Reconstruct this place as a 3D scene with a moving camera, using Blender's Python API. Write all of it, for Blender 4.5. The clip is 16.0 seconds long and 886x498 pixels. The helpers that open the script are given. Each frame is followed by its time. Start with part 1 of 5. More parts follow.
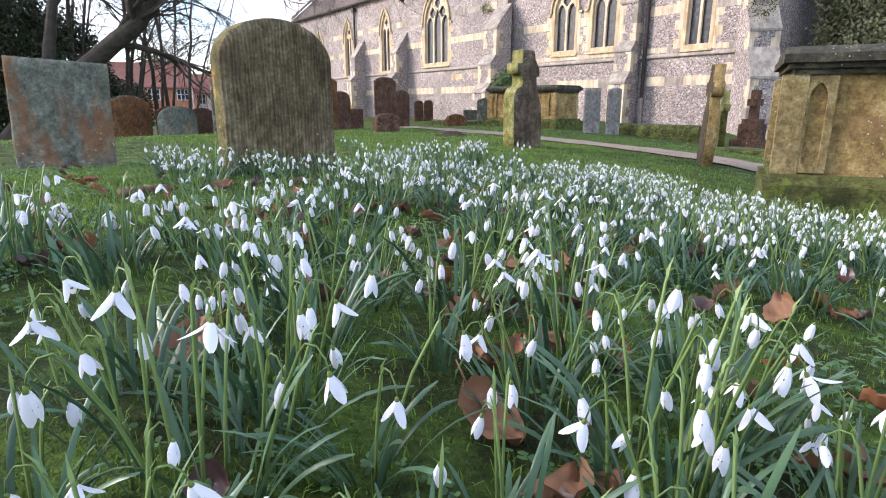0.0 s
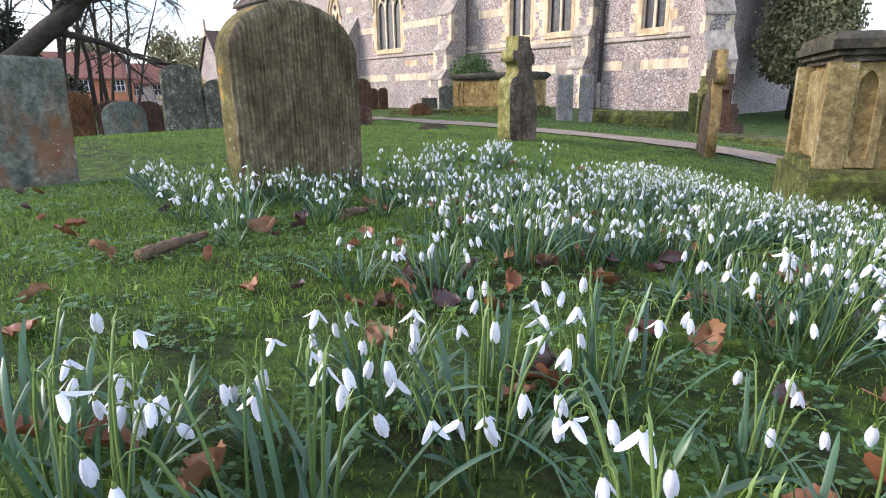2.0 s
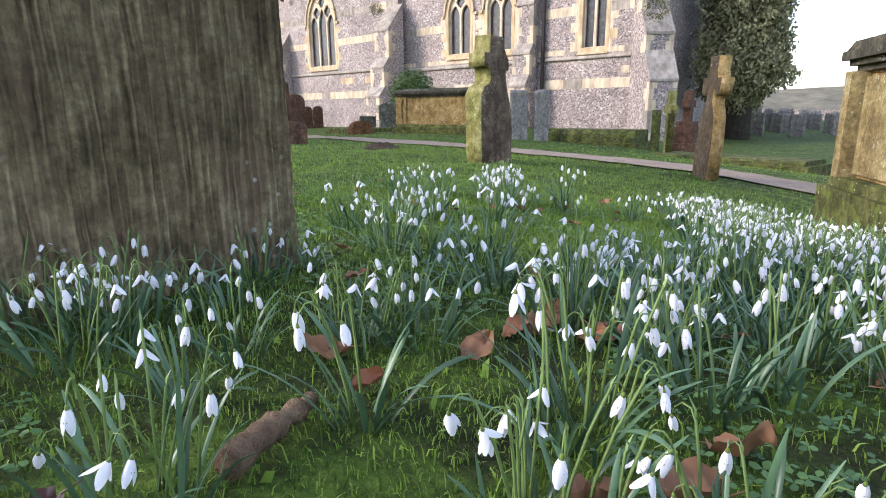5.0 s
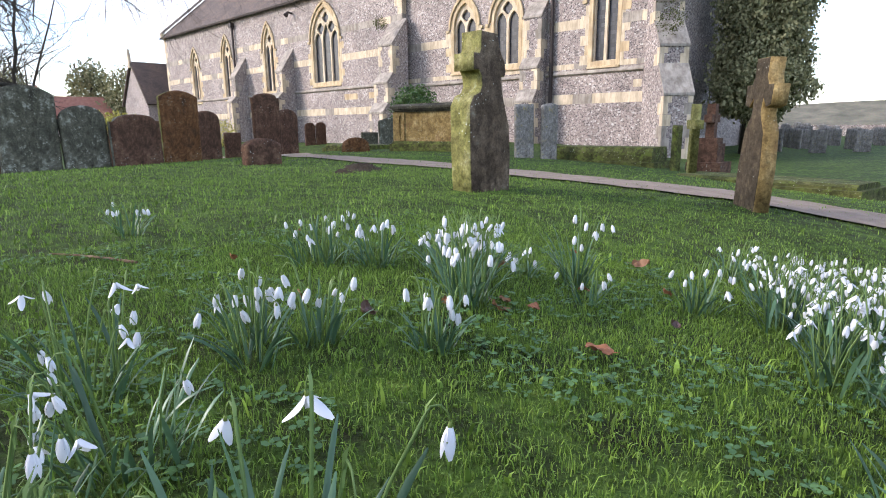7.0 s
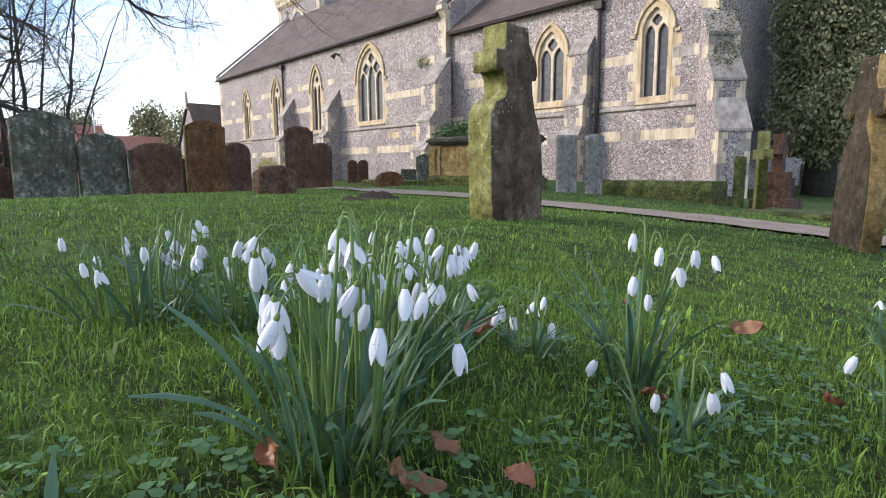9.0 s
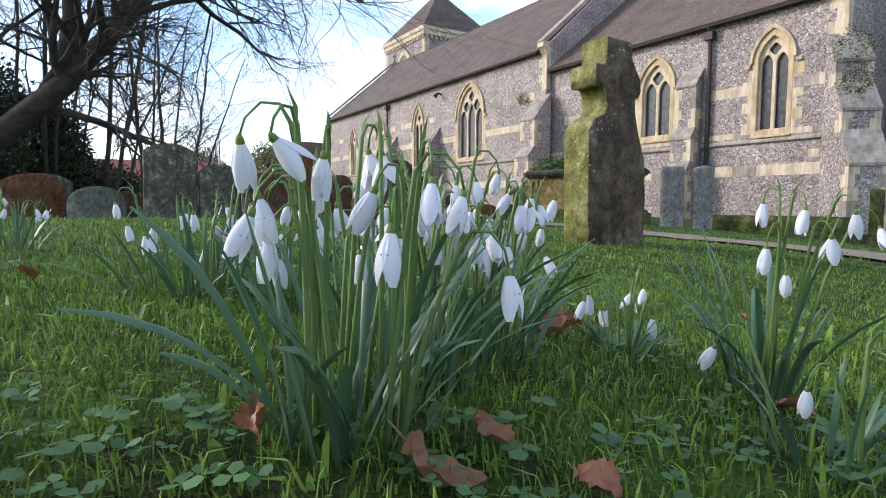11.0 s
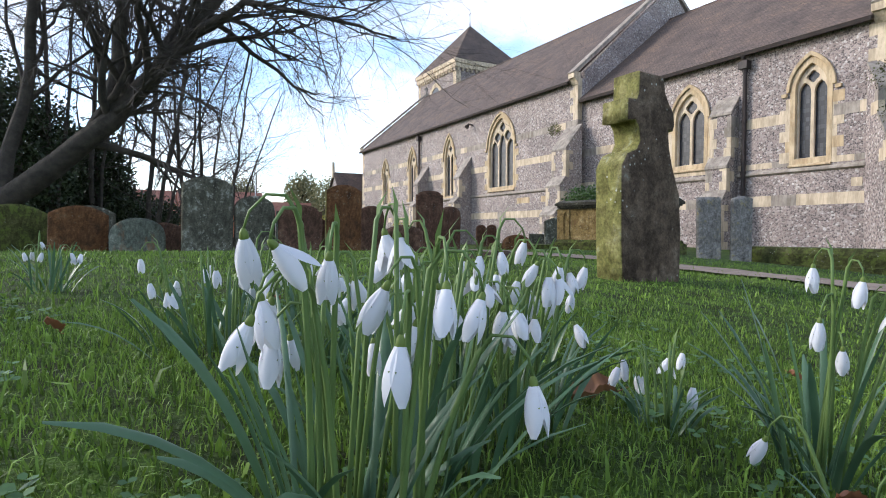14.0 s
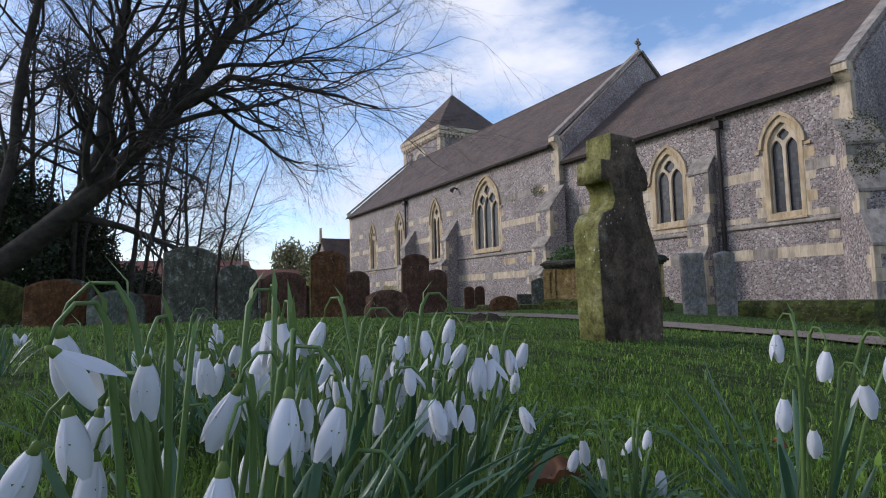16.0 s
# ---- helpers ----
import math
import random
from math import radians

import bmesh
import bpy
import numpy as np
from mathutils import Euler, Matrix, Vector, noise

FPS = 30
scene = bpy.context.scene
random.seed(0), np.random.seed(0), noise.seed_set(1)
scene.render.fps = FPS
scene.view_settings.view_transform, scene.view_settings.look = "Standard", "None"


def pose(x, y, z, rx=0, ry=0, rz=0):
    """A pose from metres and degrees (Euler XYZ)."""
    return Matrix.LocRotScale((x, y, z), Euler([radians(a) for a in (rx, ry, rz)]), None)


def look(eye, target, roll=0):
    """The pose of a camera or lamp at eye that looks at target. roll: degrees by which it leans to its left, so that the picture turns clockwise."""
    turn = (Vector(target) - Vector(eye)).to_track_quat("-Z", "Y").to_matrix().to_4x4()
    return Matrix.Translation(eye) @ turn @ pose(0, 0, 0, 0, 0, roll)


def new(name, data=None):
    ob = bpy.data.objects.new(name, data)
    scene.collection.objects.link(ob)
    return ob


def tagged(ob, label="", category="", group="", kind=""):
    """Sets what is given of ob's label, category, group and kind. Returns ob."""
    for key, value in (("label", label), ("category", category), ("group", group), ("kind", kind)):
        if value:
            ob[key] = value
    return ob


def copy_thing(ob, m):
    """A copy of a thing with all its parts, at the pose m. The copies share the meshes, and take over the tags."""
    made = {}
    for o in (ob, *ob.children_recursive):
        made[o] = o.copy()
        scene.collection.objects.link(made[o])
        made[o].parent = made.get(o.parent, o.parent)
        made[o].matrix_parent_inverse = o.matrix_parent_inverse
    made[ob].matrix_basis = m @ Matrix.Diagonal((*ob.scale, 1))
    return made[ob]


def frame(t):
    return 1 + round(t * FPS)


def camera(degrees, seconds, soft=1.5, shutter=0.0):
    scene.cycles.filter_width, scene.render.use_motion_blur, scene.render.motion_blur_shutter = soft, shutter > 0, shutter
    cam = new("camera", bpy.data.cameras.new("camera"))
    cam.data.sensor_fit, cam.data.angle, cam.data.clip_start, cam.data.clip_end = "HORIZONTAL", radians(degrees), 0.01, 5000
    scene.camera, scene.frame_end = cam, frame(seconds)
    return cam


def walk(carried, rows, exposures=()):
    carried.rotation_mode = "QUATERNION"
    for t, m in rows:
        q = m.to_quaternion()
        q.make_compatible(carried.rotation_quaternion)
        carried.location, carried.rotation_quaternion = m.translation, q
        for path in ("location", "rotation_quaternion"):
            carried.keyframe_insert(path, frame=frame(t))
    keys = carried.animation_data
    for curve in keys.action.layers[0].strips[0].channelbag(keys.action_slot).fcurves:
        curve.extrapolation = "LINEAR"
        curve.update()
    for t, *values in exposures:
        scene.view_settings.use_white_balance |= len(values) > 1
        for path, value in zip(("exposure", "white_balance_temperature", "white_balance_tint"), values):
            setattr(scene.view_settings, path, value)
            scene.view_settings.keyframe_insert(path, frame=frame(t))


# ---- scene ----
import collections
import itertools

# ---- camera: seconds, place, heading, tilt, lean ----
cam = camera(75.96, 16.0, soft=1.0)
PATH = [
    (0.0, 5.398, -5.329, 0.556, 53.83, -14.22, -0.09),
    (0.5, 5.219, -5.382, 0.574, 52.97, -15.02, -0.08),
    (1.0, 5.009, -5.387, 0.587, 52.09, -15.12, -0.03),
    (1.5, 4.803, -5.372, 0.601, 50.73, -15.79, 0.04),
    (2.0, 4.655, -5.384, 0.623, 48.99, -15.55, 0.81),
    (2.5, 4.506, -5.377, 0.637, 45.29, -15.33, 1.70),
    (3.0, 4.299, -5.323, 0.620, 44.01, -15.93, 1.83),
    (3.5, 4.072, -5.224, 0.597, 43.80, -16.81, 1.68),
    (4.0, 3.820, -5.065, 0.592, 43.14, -15.88, 1.04),
    (4.5, 3.604, -4.861, 0.581, 42.64, -13.53, 0.69),
    (5.0, 3.498, -4.619, 0.542, 42.55, -13.72, 0.54),
    (7.5, 2.736, -3.387, 0.530, 44.17, -10.65, 0.82),
    (8.0, 2.618, -3.177, 0.484, 44.94, -7.37, 0.47),
    (8.5, 2.521, -2.988, 0.418, 45.86, -6.42, 0.58),
    (9.0, 2.440, -2.876, 0.368, 47.93, -8.13, 0.35),
    (9.5, 2.379, -2.805, 0.327, 50.35, -9.01, 0.09),
    (12.0, 2.368, -2.765, 0.262, 60.57, -1.87, -0.25),
    (12.5, 2.383, -2.753, 0.286, 60.84, -1.84, -0.23),
    (13.0, 2.360, -2.743, 0.321, 60.80, -1.85, -0.44),
    (13.5, 2.360, -2.760, 0.305, 60.72, -1.84, -0.36),
    (14.0, 2.347, -2.752, 0.305, 60.77, -1.54, -0.33),
    (14.5, 2.327, -2.753, 0.286, 60.75, -0.70, 0.41),
    (15.0, 2.290, -2.720, 0.284, 60.67, 4.25, 1.92),
    (15.5, 2.295, -2.681, 0.288, 59.88, 8.42, 2.64),
    (16.0, 2.333, -2.678, 0.316, 59.56, 4.75, 1.34),
]
EXPOSURES = [(0.0, 1.12, 6550, 18), (5.0, 1.1, 6500, 17), (9.0, 0.75, 6350, 14), (12.0, 0.6, 6300, 12), (14.5, 0.48, 6300, 12), (15.0, 0.4, 6200, 13), (15.5, 0.15, 6150, 14), (16.0, -0.35, 6000, 15)]
walk(cam, [(t, pose(x, y, z, 90 + tilt, 0, yaw) @ pose(0, 0, 0, 0, 0, -lean))
           for t, x, y, z, yaw, tilt, lean in PATH], exposures=EXPOSURES)

# ---- sky and sun: low winter sun behind thin cloud in the west ----
world = bpy.data.worlds.new("sky")
scene.world = world
world.use_nodes = True
wn, wl = world.node_tree.nodes, world.node_tree.links
bg = wn["Background"]
sky = wn.new("ShaderNodeTexSky")
sky.sky_type, sky.sun_disc = "NISHITA", False
sky.sun_elevation, sky.sun_rotation = radians(25), radians(-137)
sky.air_density, sky.dust_density, sky.ozone_density = 1.0, 0.6, 2.0
tc = wn.new("ShaderNodeTexCoord")
wm = wn.new("ShaderNodeMapping")
wm.inputs["Scale"].default_value = (1.3, 1.3, 3.2)
cl = wn.new("ShaderNodeTexNoise")
cl.inputs["Scale"].default_value, cl.inputs["Detail"].default_value, cl.inputs["Roughness"].default_value = 2.3, 9.0, 0.58
wr = wn.new("ShaderNodeValToRGB")
wr.color_ramp.elements[0].position, wr.color_ramp.elements[1].position = 0.42, 0.66
mixc = wn.new("ShaderNodeMix")
mixc.data_type = "RGBA"
wl.new(tc.outputs["Generated"], wm.inputs["Vector"])
wl.new(wm.outputs["Vector"], cl.inputs["Vector"])
wl.new(cl.outputs["Fac"], wr.inputs["Fac"])
wl.new(wr.outputs["Color"], mixc.inputs[0])
gain = wn.new("ShaderNodeVectorMath")
gain.operation = "SCALE"
gain.inputs["Scale"].default_value = 1.9
wl.new(sky.outputs["Color"], gain.inputs[0])
wl.new(gain.outputs[0], mixc.inputs[6])
mixc.inputs[7].default_value = (8.2, 8.3, 8.7, 1)
wl.new(mixc.outputs[2], bg.inputs["Color"])
bg.inputs["Strength"].default_value = 0.14

sun = new("sun", bpy.data.lights.new("sun", "SUN"))
sun.data.energy, sun.data.angle, sun.data.color = 2.2, radians(14), (1.0, 0.93, 0.83)
sun.matrix_world = look((-27, -29, 19), (0, 0, 0))


# ---- helpers for building ----
class Geo:
    """Vertices and faces gathered for one mesh."""

    def __init__(self):
        self.v, self.f = [], []

    def add(self, verts, faces):
        n = len(self.v)
        self.v.extend(verts)
        self.f.extend([tuple(i + n for i in f) for f in faces])

    def box(self, x0, x1, y0, y1, z0, z1):
        v = [(x, y, z) for z in (z0, z1) for y in (y0, y1) for x in (x0, x1)]
        self.add(v, [(0, 2, 3, 1), (4, 5, 7, 6), (0, 1, 5, 4), (2, 6, 7, 3), (0, 4, 6, 2), (1, 3, 7, 5)])

    def prism(self, profile, axis, a, b):
        """A convex profile of (u, z) swept along x or y from a to b."""
        n = len(profile)
        mk = (lambda u, z, s: (s, u, z)) if axis == "x" else (lambda u, z, s: (u, s, z))
        v = [mk(u, z, a) for u, z in profile] + [mk(u, z, b) for u, z in profile]
        f = [tuple(range(n))[::-1], tuple(range(n, 2 * n))]
        f += [(i, (i + 1) % n, n + (i + 1) % n, n + i) for i in range(n)]
        self.add(v, f)

    def tube(self, pts, radii, sides=5, cap=True):
        pts = [Vector(p) for p in pts]
        rings, n = [], len(pts)
        u = None
        for i, p in enumerate(pts):
            d = (pts[min(i + 1, n - 1)] - pts[max(i - 1, 0)])
            d = d.normalized() if d.length > 1e-9 else Vector((0, 0, 1))
            if u is None:
                u = d.orthogonal().normalized()
            else:
                u = u - d * u.dot(d)
                u = u.normalized() if u.length > 1e-6 else d.orthogonal().normalized()
            w = d.cross(u)
            r = radii[i] if hasattr(radii, "__len__") else radii
            rings.append([tuple(p + (u * math.cos(a) + w * math.sin(a)) * r)
                          for a in (2 * math.pi * k / sides for k in range(sides))])
        v = [q for ring in rings for q in ring]
        f = [(i * sides + k, i * sides + (k + 1) % sides, (i + 1) * sides + (k + 1) % sides, (i + 1) * sides + k)
             for i in range(n - 1) for k in range(sides)]
        if cap:
            f += [tuple(range(sides))[::-1], tuple(range((n - 1) * sides, n * sides))]
        self.add(v, f)

    def mesh(self, name, smooth=False):
        me = bpy.data.meshes.new(name)
        me.from_pydata(self.v, [], self.f)
        me.validate()
        if smooth:
            me.shade_smooth()
        me.update()
        return me


def thing(name, label, category, group="", kind="", at=None):
    ob = new(name)
    if at is not None:
        ob.matrix_basis = at
    return tagged(ob, label, category, group, kind)


def part(name, geo, mat, parent=None, label="", smooth=False, at=None):
    me = geo if isinstance(geo, bpy.types.Mesh) else geo.mesh(name, smooth)
    if mat is not None and not me.materials:
        me.materials.append(mat)
    ob = new(name, me)
    if parent is not None:
        ob.parent = parent
    if at is not None:
        ob.matrix_basis = at
    return tagged(ob, label)


def plate(name, outer, holes, depth, bevel=0.0):
    """A flat plate in x and z, cut by holes, standing about y = 0."""
    cu = bpy.data.curves.new(name, "CURVE")
    cu.dimensions, cu.fill_mode, cu.extrude = "2D", "BOTH", depth / 2 - bevel
    cu.bevel_depth, cu.bevel_resolution, cu.offset = bevel, 1, -bevel
    for loop in [outer, *holes]:
        s = cu.splines.new("POLY")
        s.points.add(len(loop) - 1)
        for p, (x, z) in zip(s.points, loop):
            p.co = (x, z, 0, 1)
        s.use_cyclic_u = True
    ob = new(name, cu)
    me = bpy.data.meshes.new_from_object(ob.evaluated_get(bpy.context.evaluated_depsgraph_get()))
    bpy.data.objects.remove(ob)
    bpy.data.curves.remove(cu)
    me.transform(Matrix.Rotation(radians(90), 4, "X"))
    return me


def height(x, y):
    """The churchyard's ground: it falls gently towards the church."""
    u, v = min(max(x, -21), 6.5), min(max(y, -7), 18)
    z = max(-0.9, 0.0484 - 0.0303 * u - 0.0469 * v - 0.00795 * u * v - 0.0057 * u * u - 0.00236 * v * v)
    for cx, cy, r, h in ((4.6, -5.2, 1.3, 0.1), (0.3, -5.3, 1.0, -0.1), (3.6, 0.2, 1.4, -0.3), (2.1, -2.7, 0.35, 0.02)):
        z += h * math.exp(-((x - cx) ** 2 + (y - cy) ** 2) / (2 * r * r))
    return z + 0.02 * noise.noise((x * 0.7, y * 0.7, 3.1)) + 0.007 * noise.noise((x * 4, y * 4, 9.7))


# ---- materials ----
def material(name, base, rough=0.8, spec=0.3):
    m = bpy.data.materials.new(name)
    m.use_nodes = True
    b = m.node_tree.nodes["Principled BSDF"]
    b.inputs["Base Color"].default_value = (*base, 1)
    b.inputs["Roughness"].default_value = rough
    b.inputs["Specular IOR Level"].default_value = spec
    return m, m.node_tree.nodes, m.node_tree.links, b


def node_noise(n, l, vec, scale, detail=5.0, rough=0.6, kind="ShaderNodeTexNoise"):
    t = n.new(kind)
    t.inputs["Scale"].default_value = scale
    if kind == "ShaderNodeTexNoise":
        t.inputs["Detail"].default_value, t.inputs["Roughness"].default_value = detail, rough
    if vec is not None:
        l.new(vec, t.inputs["Vector"])
    return t


def ramp(n, l, fac, stops):
    r = n.new("ShaderNodeValToRGB")
    while len(r.color_ramp.elements) < len(stops):
        r.color_ramp.elements.new(0.5)
    for e, (p, c) in zip(r.color_ramp.elements, stops):
        e.position, e.color = p, (*c, 1)
    l.new(fac, r.inputs["Fac"])
    return r


def mix(n, l, fac, a, b, how="MIX"):
    m = n.new("ShaderNodeMix")
    m.data_type, m.blend_type = "RGBA", how
    for sock, val in ((0, fac), (6, a), (7, b)):
        if isinstance(val, (int, float)):
            m.inputs[sock].default_value = val
        elif isinstance(val, tuple):
            m.inputs[sock].default_value = (*val, 1)
        else:
            l.new(val, m.inputs[sock])
    return m.outputs[2]


def bump(n, l, b, fac, strength, dist):
    k = n.new("ShaderNodeBump")
    k.inputs["Strength"].default_value, k.inputs["Distance"].default_value = strength, dist
    l.new(fac, k.inputs["Height"])
    l.new(k.outputs["Normal"], b.inputs["Normal"])


def coords(n, l, scale=(1, 1, 1)):
    c, m = n.new("ShaderNodeTexCoord"), n.new("ShaderNodeMapping")
    m.inputs["Scale"].default_value = scale
    l.new(c.outputs["Object"], m.inputs["Vector"])
    return m.outputs["Vector"]


def stone_material(name, dark, mid, light, lichen=None, amount=0.55, rust=None, ribs=0.0, grain=1.0, rust_at=0.57):
    """Weathered gravestone: grain, stains, patches of lichen and, where asked, ribs of eroded bedding."""
    m, n, l, b = material(name, mid, 0.92, 0.15)
    v = coords(n, l)
    info = n.new("ShaderNodeObjectInfo")
    big = node_noise(n, l, v, 4.5, 6, 0.65)
    fine = node_noise(n, l, v, 55, 6, 0.7)
    streak = node_noise(n, l, coords(n, l, (6, 6, 1.5)), 1.3, 7, 0.7)
    col = ramp(n, l, big.outputs["Fac"], [(0.32, dark), (0.52, mid), (0.72, light)]).outputs["Color"]
    s = ramp(n, l, streak.outputs["Fac"], [(0.42, (0.55, 0.52, 0.5)), (0.62, (1.15, 1.15, 1.15))]).outputs["Color"]
    col = mix(n, l, 0.5, col, s, "MULTIPLY")
    f = ramp(n, l, fine.outputs["Fac"], [(0.3, (0.55, 0.55, 0.55)), (0.7, (1.3, 1.3, 1.3))]).outputs["Color"]
    col = mix(n, l, 0.9, col, f, "MULTIPLY")
    blot = node_noise(n, l, v, 17, 8, 0.75)
    f = ramp(n, l, blot.outputs["Fac"], [(0.36, (0.5, 0.48, 0.46)), (0.62, (1.35, 1.35, 1.32))]).outputs["Color"]
    col = mix(n, l, 0.85, col, f, "MULTIPLY")
    if rust:
        r = node_noise(n, l, coords(n, l, (5, 5, 2.2)), 1.1, 4, 0.6)
        k = ramp(n, l, r.outputs["Fac"], [(rust_at, (0, 0, 0)), (rust_at + 0.15, (0.75, 0.75, 0.75))]).outputs["Color"]
        col = mix(n, l, k, col, rust)
    if lichen:
        p = node_noise(n, l, v, 9.0, 7, 0.72)
        k = ramp(n, l, p.outputs["Fac"], [(amount, (0, 0, 0)), (amount + 0.09, (0.85, 0.85, 0.85))]).outputs["Color"]
        col = mix(n, l, k, col, lichen)
        spot = node_noise(n, l, v, 24, kind="ShaderNodeTexVoronoi")
        k = ramp(n, l, spot.outputs["Distance"], [(0.12, (0.7, 0.7, 0.7)), (0.17, (0, 0, 0))]).outputs["Color"]
        q = node_noise(n, l, v, 3.0, 2, 0.5)
        k2 = ramp(n, l, q.outputs["Fac"], [(0.52, (0, 0, 0)), (0.62, (1, 1, 1))]).outputs["Color"]
        col = mix(n, l, mix(n, l, 1.0, k, k2, "MULTIPLY"), col, (0.52, 0.53, 0.47))
    l.new(col, b.inputs["Base Color"])
    h = mix(n, l, 0.4, blot.outputs["Fac"], fine.outputs["Fac"])
    if ribs:
        w = n.new("ShaderNodeTexWave")
        w.wave_type, w.bands_direction = "BANDS", "Y"
        w.inputs["Scale"].default_value, w.inputs["Distortion"].default_value = ribs, 5.5
        w.inputs["Detail"].default_value, w.inputs["Detail Scale"].default_value = 4.0, 1.2
        l.new(coords(n, l, (1, 1, 0.22)), w.inputs["Vector"])
        h = mix(n, l, 0.45, h, w.outputs["Color"])
        k = ramp(n, l, w.outputs["Fac"], [(0.1, (0.45, 0.45, 0.45)), (0.8, (1.15, 1.15, 1.15))]).outputs["Color"]
        l.new(mix(n, l, 0.45, col, k, "MULTIPLY"), b.inputs["Base Color"])
    bump(n, l, b, h, 0.9 * grain, 0.018)
    return m


def leafy(name, a, b_, scale=30, rough=0.45, sheen=0.25, light_through=0.15):
    m, n, l, b = material(name, a, rough, sheen)
    info = n.new("ShaderNodeObjectInfo")
    geo = n.new("ShaderNodeNewGeometry")
    t = node_noise(n, l, coords(n, l), scale, 4, 0.6)
    add = n.new("ShaderNodeMath")
    add.operation = "MULTIPLY_ADD"
    l.new(geo.outputs["Random Per Island"], add.inputs[0])
    add.inputs[1].default_value = 0.7
    sc = n.new("ShaderNodeMath")
    sc.operation = "MULTIPLY"
    l.new(t.outputs["Fac"], sc.inputs[0])
    sc.inputs[1].default_value = 0.5
    l.new(sc.outputs[0], add.inputs[2])
    l.new(ramp(n, l, add.outputs[0], [(0.1, a), (0.95, b_)]).outputs["Color"], b.inputs["Base Color"])
    if light_through:
        tr = n.new("ShaderNodeBsdfTranslucent")
        l.new(ramp(n, l, add.outputs[0], [(0.1, a), (0.95, b_)]).outputs["Color"], tr.inputs["Color"])
        ms = n.new("ShaderNodeMixShader")
        ms.inputs[0].default_value = light_through
        l.new(b.outputs[0], ms.inputs[1])
        l.new(tr.outputs[0], ms.inputs[2])
        l.new(ms.outputs[0], n["Material Output"].inputs["Surface"])
    return m


def flint_material():
    m, n, l, b = material("flint", (0.3, 0.27, 0.26), 0.7, 0.3)
    v = coords(n, l)
    warp = node_noise(n, l, v, 6, 3, 0.6)
    vv = n.new("ShaderNodeVectorMath")
    vv.operation = "MULTIPLY_ADD"
    l.new(warp.outputs["Color"], vv.inputs[0])
    vv.inputs[1].default_value = (0.05, 0.05, 0.05)
    l.new(v, vv.inputs[2])
    cell = node_noise(n, l, vv.outputs[0], 15.0, kind="ShaderNodeTexVoronoi")
    edge = n.new("ShaderNodeTexVoronoi")
    edge.feature = "DISTANCE_TO_EDGE"
    edge.inputs["Scale"].default_value = 15.0
    l.new(vv.outputs[0], edge.inputs["Vector"])
    sep = n.new("ShaderNodeSeparateColor")
    l.new(cell.outputs["Color"], sep.inputs["Color"])
    c = ramp(n, l, sep.outputs[0], [(0.0, (0.075, 0.066, 0.066)), (0.35, (0.175, 0.148, 0.145)), (0.62, (0.27, 0.215, 0.195)),
                                    (0.86, (0.36, 0.32, 0.305)), (0.98, (0.52, 0.5, 0.48))]).outputs["Color"]
    k = ramp(n, l, edge.outputs["Distance"], [(0.03, (1, 1, 1)), (0.11, (0, 0, 0))]).outputs["Color"]
    col = mix(n, l, k, c, (0.35, 0.295, 0.27))
    large = node_noise(n, l, v, 0.55, 5, 0.6)
    s = ramp(n, l, large.outputs["Fac"], [(0.35, (0.78, 0.76, 0.76)), (0.65, (1.15, 1.12, 1.1))]).outputs["Color"]
    l.new(mix(n, l, 0.9, col, s, "MULTIPLY"), b.inputs["Base Color"])
    bump(n, l, b, edge.outputs["Distance"], 0.8, 0.03)
    return m


def dressed_material(name, a, c):
    m, n, l, b = material(name, a, 0.85, 0.2)
    v = coords(n, l)
    t = node_noise(n, l, v, 1.6, 7, 0.65)
    g = node_noise(n, l, v, 40, 4, 0.6)
    info = n.new("ShaderNodeObjectInfo")
    col = ramp(n, l, t.outputs["Fac"], [(0.3, a), (0.68, c)]).outputs["Color"]
    dirt = node_noise(n, l, coords(n, l, (4, 4, 0.7)), 1.4, 6, 0.7)
    s = ramp(n, l, dirt.outputs["Fac"], [(0.38, (0.62, 0.6, 0.58)), (0.58, (1.08, 1.08, 1.08))]).outputs["Color"]
    l.new(mix(n, l, 0.8, col, s, "MULTIPLY"), b.inputs["Base Color"])
    bump(n, l, b, g.outputs["Fac"], 0.35, 0.01)
    return m


def tile_material():
    m, n, l, b = material("roof_tile", (0.14, 0.1, 0.085), 0.85, 0.25)
    v = coords(n, l)
    br = n.new("ShaderNodeTexBrick")
    br.inputs["Scale"].default_value = 1.0
    br.inputs["Brick Width"].default_value, br.inputs["Row Height"].default_value = 0.17, 0.11
    br.inputs["Mortar Size"].default_value = 0.008
    br.inputs["Color1"].default_value, br.inputs["Color2"].default_value = (0.095, 0.075, 0.066, 1), (0.145, 0.105, 0.088, 1)
    br.inputs["Mortar"].default_value = (0.045, 0.036, 0.034, 1)
    l.new(v, br.inputs["Vector"])
    t = node_noise(n, l, v, 0.7, 7, 0.65)
    s = ramp(n, l, t.outputs["Fac"], [(0.32, (0.68, 0.68, 0.68)), (0.5, (1, 0.98, 0.95)), (0.7, (1.35, 1.22, 1.05))]).outputs["Color"]
    l.new(mix(n, l, 1.0, br.outputs["Color"], s, "MULTIPLY"), b.inputs["Base Color"])
    bump(n, l, b, br.outputs["Fac"], -0.6, 0.03)
    return m


